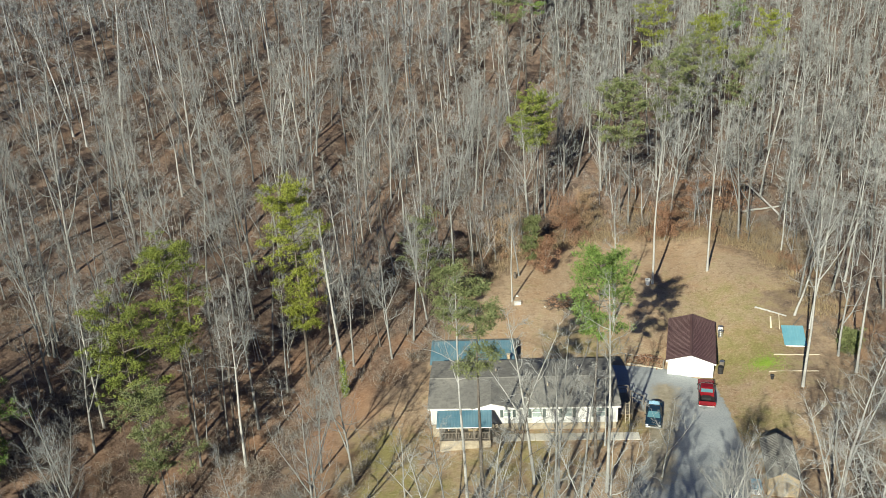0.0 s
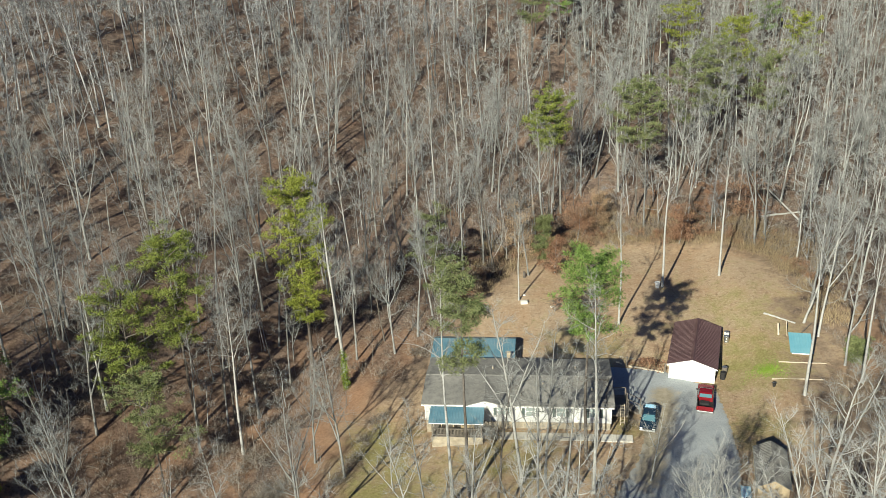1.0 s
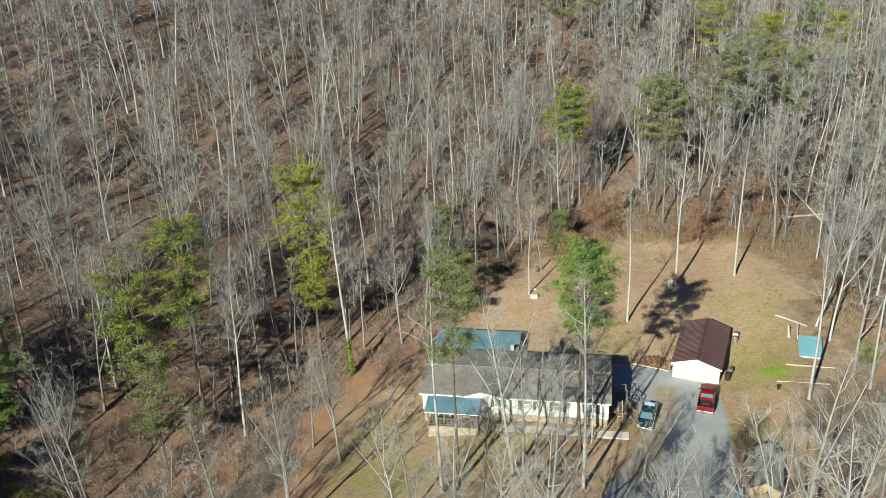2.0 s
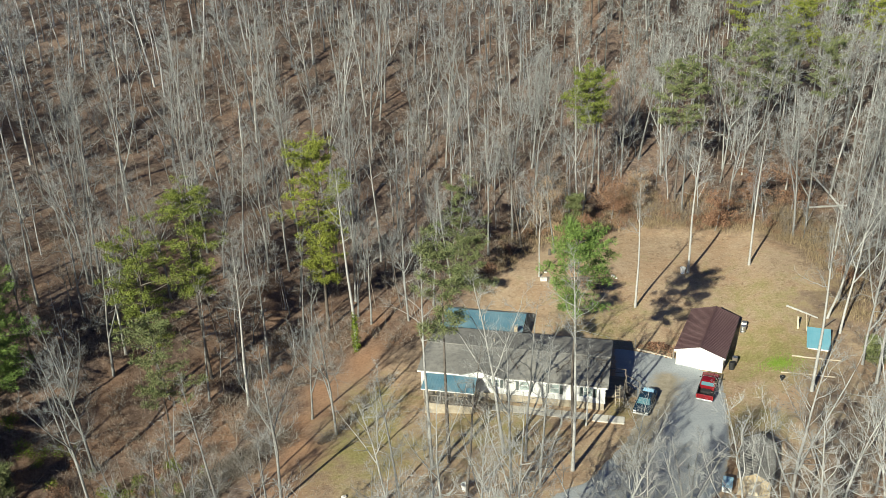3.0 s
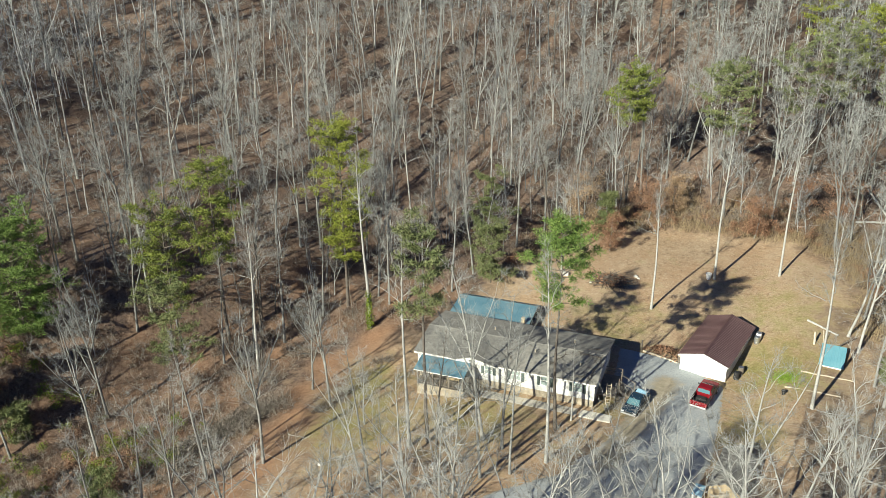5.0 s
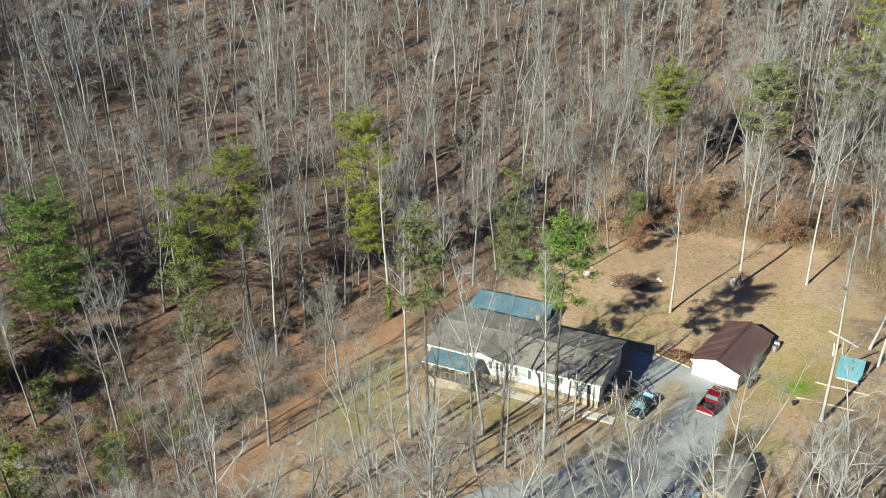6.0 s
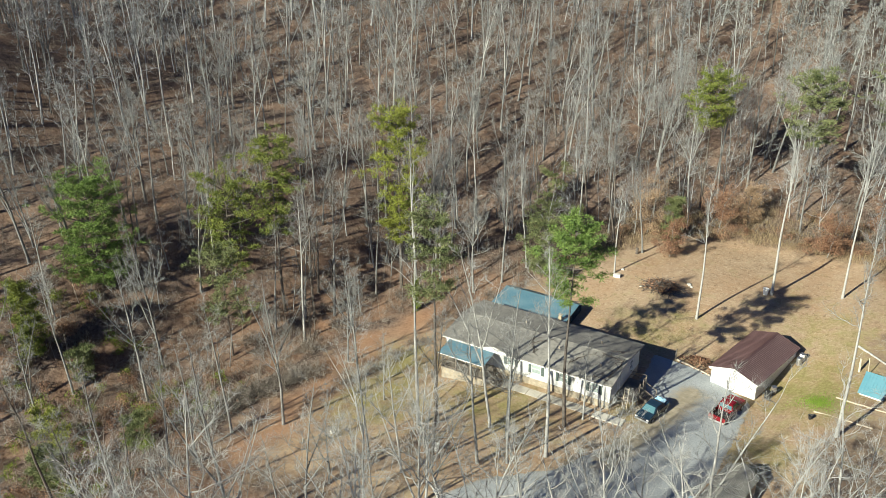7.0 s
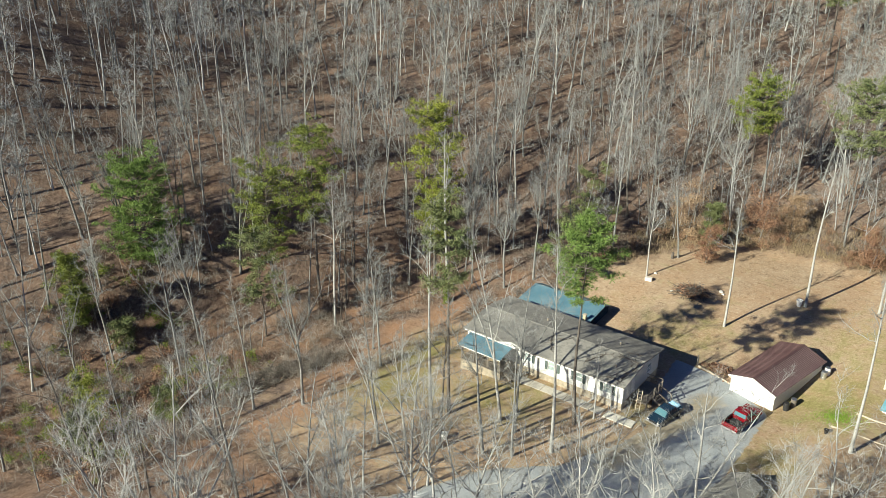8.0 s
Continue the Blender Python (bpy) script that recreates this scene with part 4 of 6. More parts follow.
def build_dark_car(m):
    root = thing("parked_car", "dark blue car with a light blue sheet heaped on its rear", "car", m)
    # front towards -y
    low = [(2.2, 0.35), (-2.2, 0.33), (-2.3, 0.55), (-2.2, 0.82), (-1.2, 0.98), (2.15, 1.02), (2.3, 0.75)]
    part("body", car_shell(low, 0.90, 0.90, 2), "navy", root, "dark blue body")
    top = [(-1.1, 0.96), (-0.45, 1.45), (-0.2, 1.52), (0.72, 1.50), (0.95, 1.42), (1.35, 1.0)]
    cb = part("cabin", car_shell(top, 0.86, 0.66, 1.0), "navy", root)
    part("windscreen", slab(((-0.72, -1.08, 1.02), (0.72, -1.08, 1.02), (0.60, -0.48, 1.475), (-0.60, -0.48, 1.475)), 0.03), "windscreen", cb, "windscreen tinted blue-green for the sky's reflection")
    part("rear_window", slab(((-0.66, 1.33, 1.06), (0.66, 1.33, 1.06), (0.58, 1.0, 1.42), (-0.58, 1.0, 1.42)), 0.03), "glass", cb)
    for s in (-1, 1):
        part("side_window", slab(((s * 0.862, -0.75, 1.06), (s * 0.862, 1.15, 1.06), (s * 0.715, 0.85, 1.42), (s * 0.715, -0.3, 1.42)), 0.03), "glass", cb)
        part("mirror", box(min(s * 0.9, s * 1.06), max(s * 0.9, s * 1.06), -0.78, -0.68, 1.02, 1.15, None, 0.02), "black", root)
        part("headlight", box(min(s * 0.55, s * 0.86), max(s * 0.55, s * 0.86), -2.3, -2.18, 0.62, 0.78, None, 0.02), "lamp_clear", root)
        part("tail_light", box(min(s * 0.6, s * 0.88), max(s * 0.6, s * 0.88), 2.2, 2.31, 0.7, 0.88, None, 0.01), "lamp_red", root)
        for y in (-1.4, 1.4):
            build_wheel(root, s * 0.83, y, 0.33)
    part("bumper", box(-0.86, 0.86, -2.40, -2.27, 0.40, 0.58, None, 0.03), "chrome", root, "pale metal bumper")
    part("grille", box(-0.5, 0.5, -2.32, -2.24, 0.60, 0.76, None, 0.02), "black", root)
    return root


car_z = gz(23.6, 2.4) + 0.05
CAR = pose(23.5, 1.55, car_z, 0, 0, -12) @ Matrix.Scale(0.9, 4)
build_dark_car(CAR)


def build_sheet(m):
    """A crumpled plastic sheet heaped over the car's rear deck."""
    bm = bmesh.new()
    rng = random.Random(5)
    n = 14
    vs = [[None] * (n + 1) for _ in range(n + 1)]
    for i in range(n + 1):
        for j in range(n + 1):
            x, y = -0.66 + 1.24 * i / n, 1.18 + 1.0 * j / n
            vs[i][j] = bm.verts.new((x + rng.uniform(-0.03, 0.03), y + rng.uniform(-0.03, 0.03), 1.07 + 0.28 * math.sin(math.pi * i / n) * math.sin(math.pi * j / n) + rng.uniform(0, 0.10)))
    for i in range(n):
        for j in range(n):
            bm.faces.new((vs[i][j], vs[i + 1][j], vs[i + 1][j + 1], vs[i][j + 1]))
    r = bmesh.ops.extrude_face_region(bm, geom=bm.faces[:])
    for v in r["geom"]:
        if isinstance(v, bmesh.types.BMVert):
            v.co.z += 0.012
    bmesh.ops.recalc_face_normals(bm, faces=bm.faces)
    me = bpy.data.meshes.new("plastic_sheet")
    bm.to_mesh(me)
    bm.free()
    me.materials.append(M["tarp"])
    ob = new("plastic_sheet", me)
    ob.matrix_world = m
    tagged(ob, "crumpled light blue plastic sheet heaped on the car's rear deck", "sheet")


build_sheet(CAR)


# ---- sheds ----
def build_pump_shed():
    z = 0.95
    root = thing("pump_shed", "small white shed with a blue sloping metal roof", "shed", pose(42.2, 15.2, z, 0, 0, -6))
    w, d = 1.05, 1.25
    part("wall", prism([(-d, -0.6), (d, -0.6), (d, 1.55), (-d, 0.55)], -w, -w + 0.1, "x"), "trim", root)
    part("wall", prism([(-d, -0.6), (d, -0.6), (d, 1.55), (-d, 0.55)], w - 0.1, w, "x"), "trim", root)
    part("front_wall", box(-w + 0.102, w - 0.102, -d, -d + 0.1, -0.6, 0.5), "trim", root, "white boarded front")
    part("back_wall", box(-w + 0.102, w - 0.102, d - 0.1, d, -0.6, 1.5), "trim", root)
    part("roof", ribbed_sheet((-w - 0.2, -d - 0.15, 0.52), (w + 0.2, -d - 0.15, 0.52), (w + 0.2, d + 0.15, 1.64), (-w - 0.2, d + 0.15, 1.64), 0.04, 8), "cyanmetal", root, "light blue metal roof")
    part("stone_edging", box(-w - 0.35, w + 0.3, d + 0.05, d + 0.35, -0.4, 0.25, None, 0.06), "whitestone", root)


build_pump_shed()


def build_grey_shed():
    zb = gz(34, -7)
    root = thing("garden_shed", "old tan shed with a rusty grey metal roof", "shed", pose(33.6, -8.0, zb, 0, 0, -9))
    w, y0, y1, e, a = 1.35, -2.9, 2.9, 2.0, 2.75
    for y in (y0, y1 - 0.1):
        part("gable_wall", prism([(-w, -0.6), (w, -0.6), (w, e), (0, a), (-w, e)], y, y + 0.1), "tanboard", root, "tan plywood gable wall")
    for x in (-w, w - 0.1):
        part("side_wall", box(x, x + 0.1, y0 + 0.102, y1 - 0.102, -0.6, e - 0.05), "tanboard", root)
    for s in (-1, 1):
        lo = e - 0.06
        ex = s * (w + 0.2)
        pts = ((ex, y0 - 0.2, lo), (ex, y1 + 0.2, lo), (0, y1 + 0.2, a + 0.06), (0, y0 - 0.2, a + 0.06))
        part("roof", ribbed_sheet(*pts, 0.04, 26, 0.025, 0.08), "shingle", root, "grey corrugated roof slope")
    part("door", box(-0.45, 0.45, y0 - 0.04, y0 - 0.004, -0.1, 1.75), "palewood", root, "pale plank door")


build_grey_shed()


def build_log(name, a, b, r, mat, label, cat):
    bm = bmesh.new()
    rng = random.Random(int(a[0] * 10))
    a, b = Vector(a), Vector(b)
    n, s = 8, 8
    axis = (b - a).normalized()
    p = axis.orthogonal().normalized()
    q = axis.cross(p)
    rings = []
    for i in range(n + 1):
        t = i / n
        c = a.lerp(b, t) + p * rng.uniform(-0.03, 0.03)
        rr = r * (1 - 0.25 * t) * rng.uniform(0.92, 1.08)
        rings.append([bm.verts.new(c + (p * math.cos(k * math.tau / s) + q * math.sin(k * math.tau / s)) * rr) for k in range(s)])
    for u, v in zip(rings, rings[1:]):
        for k in range(s):
            bm.faces.new((u[k], u[(k + 1) % s], v[(k + 1) % s], v[k]))
    bm.faces.new(rings[0][::-1])
    bm.faces.new(rings[-1])
    bmesh.ops.recalc_face_normals(bm, faces=bm.faces)
    me = bpy.data.meshes.new(name)
    bm.to_mesh(me)
    bm.free()
    me.materials.append(M[mat])
    tagged(new(name, me), label, cat)


def on(x, y, h=0.0):
    return (x, y, gz(x, y) + h)


build_log("bed_log", on(37.6, 8.9, 0.07), on(43.0, 8.85, 0.07), 0.105, "palewood", "pale barkless log edging a garden bed", "log")
build_log("bed_log", on(39.1, 12.3, 0.06), on(44.3, 12.2, 0.06), 0.085, "palewood", "thin pale log edging a garden bed", "log")
build_log("fallen_log", on(39.6, 22.2, 0.10), on(42.8, 20.0, 0.12), 0.13, "birch", "pale fallen trunk lying in the grass", "log")
build_log("fallen_log", on(45.5, 51.0, 0.15), on(51.5, 52.2, 0.15), 0.17, "birch", "long pale trunk lying in the dry weeds", "log")
build_log("fallen_log", on(50.8, 49.6, 0.15), on(46.6, 56.5, 2.4), 0.16, "birch", "pale fallen trunk propped aslant in the thicket", "log")
build_log("tree_stump", on(9.8, 33.9, -0.3), on(9.8, 33.95, 0.85), 0.24, "darkbark", "short dark stump at the lawn's edge", "stump")
build_log("pole", on(41.3, 17.5, -0.2), on(41.1, 17.9, 1.9), 0.055, "palewood", "thin pale pole leaning behind the pump shed", "pole")
build_log("pole", on(42.6, 17.4, 0.25), on(44.3, 18.9, 0.9), 0.075, "darkbark", "dark pole lying aslant behind the pump shed", "pole")
build_log("fence_post", on(40.4, 17.8, -0.3), on(40.3, 18.3, 1.3), 0.14, "palewood", "tan stump post beside the pump shed", "post")
build_log("drive_edging_log", on(22.4, 13.0, 0.12), on(26.4, 12.1, 0.12), 0.13, "palewood", "pale log lying at the head of the drive", "log")
build_log("fence_post", on(22.2, 13.2, -0.3), on(22.2, 13.2, 1.3), 0.10, "wood", "short grey post at the head of the drive", "post")
build_log("fence_post", on(26.5, 12.3, -0.3), on(26.5, 12.35, 1.2), 0.10, "wood", "short grey post beside the garage", "post")


def build_shade_branch(a, b, r, seed):
    """A branch shape along the roof slope, standing for tree shadow and debris."""
    rng = random.Random(seed)
    bm = bmesh.new()
    lift = lambda x, y: EZ + 0.12 + 0.70 * (1 - abs(y - HY / 2) / (HY / 2 + 0.45)) + r
    pts = []
    for i in range(7):
        x = a[0] + (b[0] - a[0]) * i / 6 + rng.uniform(-0.12, 0.12)
        y = a[1] + (b[1] - a[1]) * i / 6 + rng.uniform(-0.12, 0.12)
        pts.append(Vector((x, y, lift(x, y))))
    for i in range(6):
        rod(pts[i], pts[i + 1], r * (1 - 0.12 * i), 5, bm, r * (1 - 0.12 * (i + 1)))
        for _ in range(2):
            e = pts[i] + Vector((rng.uniform(-0.9, 0.9), rng.uniform(-0.9, 0.9), 0))
            e.z = lift(e.x, e.y) + rng.uniform(0, 0.12)
            rod(pts[i], e, r * 0.45, 4, bm, r * 0.2)
    me = bpy.data.meshes.new("shade_branch")
    bm.to_mesh(me)
    bm.free()
    me.materials.append(M["darkbark"])
    tagged(new("shade_branch", me), "thin dark branch shape standing for tree shadow and debris on the shingle roof", "branch", "branches on the roof")


for k, (a, b, r) in enumerate((((18.9, 0.6), (19.4, 4.0), 0.07), ((19.2, 3.6), (16.6, 4.1), 0.06), ((14.2, 1.2), (16.4, 4.0), 0.06), ((10.2, 1.0), (8.9, 3.6), 0.07), ((9.5, 2.4), (11.4, 4.1), 0.05), ((17.4, 0.3), (19.3, 0.2), 0.05), ((18.9, 5.4), (17.2, 4.9), 0.04))):
    build_shade_branch(a, b, r, 60 + k)


def build_leaf_heap(x, y, w, d, h, seed):
    rng = random.Random(seed)
    bm = bmesh.new()
    for _ in range(420):
        u, v = rng.gauss(0, 0.42), rng.gauss(0, 0.42)
        c = Vector((u * w, v * d, h * math.exp(-(u * u + v * v) * 2) * rng.uniform(0.3, 1.0)))
        e = Vector((rng.gauss(0, 1), rng.gauss(0, 1), rng.gauss(0, 0.7))).normalized() * 0.12
        f = e.cross(Vector((rng.gauss(0, 1), rng.gauss(0, 1), rng.gauss(0, 1)))).normalized() * 0.10
        bm.faces.new([bm.verts.new(c + q) for q in (-e, f, e, -f)])
    me = bpy.data.meshes.new("leaf_heap")
    bm.to_mesh(me)
    bm.free()
    me.materials.append(M["deadleaf"])
    ob = new("leaf_heap", me)
    ob.location = on(x, y)
    tagged(ob, "heap of rust-brown fallen leaves at the head of the drive", "leaves", kind="stuff")


build_leaf_heap(24.6, 13.9, 3.0, 1.6, 0.5, 3)


def build_rock(x, y, s, label):
    bm = bmesh.new()
    bmesh.ops.create_icosphere(bm, subdivisions=2, radius=s)
    for v in bm.verts:
        v.co *= 1 + 0.35 * noise.noise(v.co * (1.6 / s) + Vector((x, y, 0)))
        v.co.z *= 0.6
    me = bpy.data.meshes.new("rock")
    bm.to_mesh(me)
    bm.free()
    me.materials.append(M["whitestone"])
    ob = new("rock", me)
    ob.location = on(x, y, s * 0.3)
    tagged(ob, label, "rock", "loose rocks in the yard")


for rx, ry, rs in ((18.8, 28.4, 0.3), (19.2, 28.0, 0.2), (9.9, 28.4, 0.22), (13.5, 25.4, 0.18), (-3.2, -17.0, 0.25), (17.5, -15.5, 0.2)):
    build_rock(rx, ry, rs, "pale rounded rock lying on the dry grass")


# ---- trees ----
class Soup:
    """Triangles gathered from tubes and blades."""

    def __init__(self):
        self.v, self.t, self.n = [], [], 0

    def tube(self, pts, rad, k):
        pts = [np.asarray(p, float) for p in pts]
        base = self.n
        ref = np.array((0.31, 0.87, 0.38))
        for i, p in enumerate(pts):
            d = pts[min(i + 1, len(pts) - 1)] - pts[max(i - 1, 0)]
            d = d / (np.linalg.norm(d) + 1e-9)
            a = np.cross(d, ref)
            a /= np.linalg.norm(a) + 1e-9
            b = np.cross(d, a)
            for j in range(k):
                w = j * math.tau / k
                self.v.append(p + (a * math.cos(w) + b * math.sin(w)) * rad[i])
        for i in range(len(pts) - 1):
            for j in range(k):
                p, q = base + i * k + j, base + i * k + (j + 1) % k
                self.t += [(p, q, q + k), (p, q + k, p + k)]
        self.n += len(pts) * k

    def spike(self, p, q, r):
        """A three-sided twig that ends in a point."""
        p, q = np.asarray(p, float), np.asarray(q, float)
        d = q - p
        a = np.cross(d, (0.31, 0.87, 0.38))
        a /= np.linalg.norm(a) + 1e-9
        b = np.cross(d, a)
        b /= np.linalg.norm(b) + 1e-9
        self.v += [p + a * r, p - (a * 0.5 - b * 0.87) * r, p - (a * 0.5 + b * 0.87) * r, q]
        n = self.n
        self.t += [(n, n + 1, n + 3), (n + 1, n + 2, n + 3), (n + 2, n, n + 3)]
        self.n += 4

    def blade(self, a, b, c):
        self.v += [a, b, c]
        self.t.append((self.n, self.n + 1, self.n + 2))
        self.n += 3

    def mesh(self, name, mat):
        me = mesh_arrays(name, np.array(self.v), np.array(self.t))
        me.materials.append(M[mat])
        return me


def curve(rng, start, direction, length, n, droop, jitter):
    pts, p = [np.array(start, float)], np.array(start, float)
    d = np.array(direction, float)
    for _ in range(n):
        d = d + np.array((rng.gauss(0, jitter), rng.gauss(0, jitter), rng.gauss(0, jitter) + droop))
        d /= np.linalg.norm(d)
        p = p + d * length / n
        pts.append(p)
    return pts


def along(pts, f):
    i = min(int(f), len(pts) - 2)
    return pts[i] + (pts[i + 1] - pts[i]) * (f - i), pts[i + 1] - pts[i]


def bare_tree(seed, H, crown, spread, limbs, subs, twigs, lean=0.0, forks=1, k=6, bend=0.05, thick=0.0100, twig=0.012, stout=1.0):
    """Trunk that parts into crooked leaders, with limbs, branches and fine twigs."""
    rng = random.Random(seed)
    wood, fine = Soup(), Soup()
    az0 = rng.uniform(0, math.tau)
    main = curve(rng, (0, 0, -0.6), (math.cos(az0) * lean, math.sin(az0) * lean, 1), H + 0.6, 11, 0.02, bend)
    r0 = H * thick
    leaders = [(main, r0, 0.0)]
    for f in range(forks - 1):
        i = rng.randint(max(int(crown * 9), 2), 7)
        az = az0 + 2.2 * f + rng.uniform(-0.6, 0.6)
        out = rng.uniform(0.4, 0.75)
        side = curve(rng, main[i], (math.cos(az) * out, math.sin(az) * out, 1), H * (1 - i / 11) * rng.uniform(0.75, 1.0), 6, 0.09, bend * 1.8)
        leaders.append((side, r0 * (1 - i / 11) * 0.85, i / 11))
    near = k > 4
    for pts, r, t0 in leaders:
        n = len(pts) - 1
        rad = [r * max(1 - 0.93 * i / n, 0.07) ** 0.85 for i in range(n + 1)]
        if t0 == 0:
            rad[0] *= 1.35
        wood.tube(pts, rad, k if t0 == 0 else max(k - 1, 3))
        m = max(int(limbs * (1.0 if t0 == 0 else 0.5)), 3)
        for b in range(m):
            u = (b + rng.random()) / m
            s = crown + (0.98 - crown) * u if t0 == 0 else 0.15 + 0.8 * u
            f = min(s * n, n - 0.01)
            p, _ = along(pts, f)
            az = b * 2.4 + rng.uniform(-0.7, 0.7)
            el = radians(rng.uniform(16, 52) + 20 * u)
            L = spread * (1.08 - 0.6 * u) * rng.uniform(0.45, 1.2) * (1.0 if t0 == 0 else 0.75)
            d = (math.cos(az) * math.cos(el), math.sin(az) * math.cos(el), math.sin(el))
            limb = curve(rng, p, d, L, 5 if near else 3, 0.11 if near else 0.16, 0.26 if near else 0.3)
            lr = max(min(rad[int(f)] * 0.5 * stout, (0.014 + L * 0.0105) * stout), 0.016)
            q = len(limb) - 1
            wood.tube(limb, [lr * (1 - 0.84 * j / q) for j in range(q + 1)], 4 if near else 3)
            for c in range(subs):
                w = 0.2 + 0.8 * (c + rng.random()) / subs
                q0, ax = along(limb, min(w * q, q - 0.01))
                ax = ax / np.linalg.norm(ax)
                dd = ax + np.array((rng.gauss(0, 0.6), rng.gauss(0, 0.6), rng.gauss(0.15, 0.42)))
                dd /= np.linalg.norm(dd)
                sl = L * rng.uniform(0.28, 0.58) * (1.15 - 0.5 * w)
                sub = curve(rng, q0, dd, sl, 3, 0.08, 0.28)
                sr = max(lr * 0.42 * (1.1 - 0.5 * w), 0.013 if near else 0.017)
                if near:
                    fine.tube((sub[0], sub[2]), [sr, sr * 0.55], 3)
                    fine.spike(sub[2], sub[3], sr * 0.55)
                else:
                    edge = np.cross(dd, (rng.gauss(0, 1), rng.gauss(0, 1), rng.gauss(0, 1)))
                    edge *= sr * 1.3 / (np.linalg.norm(edge) + 1e-9)
                    fine.blade(q0 - edge, q0 + edge, sub[3])
                end = (sub[-1] - sub[0]) / (np.linalg.norm(sub[-1] - sub[0]) + 1e-9)
                for _ in range(twigs):
                    q2, _ = along(sub, rng.uniform(0.5, 2.99))
                    e = end + np.array((rng.gauss(0, 0.65), rng.gauss(0, 0.65), rng.gauss(0.2, 0.5)))
                    e /= np.linalg.norm(e)
                    side = np.cross(e, (rng.gauss(0, 1), rng.gauss(0, 1), rng.gauss(0, 1)))
                    side *= twig / (np.linalg.norm(side) + 1e-9)
                    fine.blade(q2 - side, q2 + side, q2 + e * (sl * rng.uniform(0.4, 0.85) + (0.25 if near else 0.45)))
    return wood, fine


def pine_tree(seed, H, crown, R, gaps, clumps, top_flat=0.25, blade=0.34, k=7, needles=42, slim=0.024):
    """Trunk with whorls of limbs that carry flat, separate pads of needles."""
    rng = random.Random(seed)
    wood, leaf = Soup(), Soup()
    main = curve(rng, (0, 0, -0.6), (rng.uniform(-0.03, 0.03), rng.uniform(-0.03, 0.03), 1), H + 0.4, 10, 0.02, 0.018)
    main = [p - np.array((main[-1][0], main[-1][1], 0)) * (i / 10) for i, p in enumerate(main)]
    r0 = H * 0.0095
    wood.tube(main, [r0 * max(1 - 0.92 * i / 10, 0.05) for i in range(11)], k)
    nb = clumps // 7
    tiers = max(nb // 5, 4)
    turn = rng.uniform(0, math.tau)
    for tier in range(tiers):
        u0 = (tier + 0.5 * rng.random()) / tiers
        lop = rng.uniform(0, math.tau)
        for b in range(5 if tier < tiers - 1 else 7):
            if rng.random() < gaps:
                continue
            u = min(u0 + rng.uniform(0, 0.35) / tiers, 1.0)
            p, _ = along(main, min((crown + (1.0 - crown) * u) * 10, 9.99))
            az = turn + tier * 0.9 + b * math.tau / 5 + rng.uniform(-0.35, 0.35)
            prof = math.sin(min(u * (1 - top_flat) + top_flat * 0.6, 1) * math.pi * 0.93) ** 0.7
            L = R * prof * rng.uniform(0.6, 1.1) * (1 + 0.25 * math.cos(az - lop)) + 0.3
            el = radians(rng.uniform(-6, 12) + 34 * u * u)
            d = (math.cos(az) * math.cos(el), math.sin(az) * math.cos(el), math.sin(el))
            limb = curve(rng, p, d, L, 4, 0.05, 0.09)
            lr = 0.02 + 0.012 * L
            wood.tube(limb, [lr, lr * 0.75, lr * 0.5, lr * 0.3, lr * 0.15], 3)
            across = np.cross(d, (0, 0, 1))
            across /= np.linalg.norm(across)
            for c in range(rng.randint(7, 11)):
                w = rng.uniform(0.28, 1.0)
                q, _ = along(limb, min(w * 4, 3.99))
                q = q + across * rng.gauss(0, 0.10 + 0.14 * L) + np.array((0, 0, rng.gauss(0.12, 0.10)))
                puff = rng.uniform(0.26, 0.48)
                for _ in range(needles):
                    e = np.array((rng.gauss(0, 1), rng.gauss(0, 1), rng.gauss(0.25, 0.7)))
                    e /= np.linalg.norm(e)
                    o = q + e * rng.uniform(0.1, puff) * np.array((1, 1, 0.6))
                    side = np.cross(e, (rng.gauss(0, 1), rng.gauss(0, 1), rng.gauss(0, 1)))
                    side /= np.linalg.norm(side) + 1e-9
                    ln = blade * rng.uniform(0.5, 1.1)
                    leaf.blade(o - side * slim, o + side * slim, o + e * ln)
    return wood, leaf


def leafy(soup, rng, n, centre, size, s):
    """Loose curled leaves scattered through a rounded, uneven mass."""
    for _ in range(n):
        while True:
            a = np.array((rng.uniform(-1, 1), rng.uniform(-1, 1), rng.uniform(-1, 1)))
            if np.dot(a, a) < rng.uniform(0.5, 1.1):
                break
        c = np.array(centre) + a * np.array(size)
        e = np.array((rng.gauss(0, 1), rng.gauss(0, 1), rng.gauss(0, 1)))
        e /= np.linalg.norm(e)
        f = np.cross(e, (rng.gauss(0, 1), rng.gauss(0, 1), rng.gauss(0, 1)))
        f /= np.linalg.norm(f) + 1e-9
        z = s * rng.uniform(0.6, 1.3)
        soup.blade(c - e * z, c + e * z, c + f * z)


def plant(name, label, category, wood, fine, mats, group, m):
    """A tree as a thing: an empty at its base with trunk and crown under it."""
    root = thing(name, label, category, m, group)
    a = new("trunk", wood if isinstance(wood, bpy.types.Mesh) else wood.mesh("trunk", mats[0]))
    a.parent = root
    b = new("crown", fine if isinstance(fine, bpy.types.Mesh) else fine.mesh("crown", mats[1]))
    b.parent = root
    return root


def stand(x, y, s=1.0, turn=0.0, sz=None, tx=0.0, ty=0.0):
    return pose(x, y, gz(x, y), tx, ty, turn) @ Matrix.Diagonal((s, s, sz or s, 1))


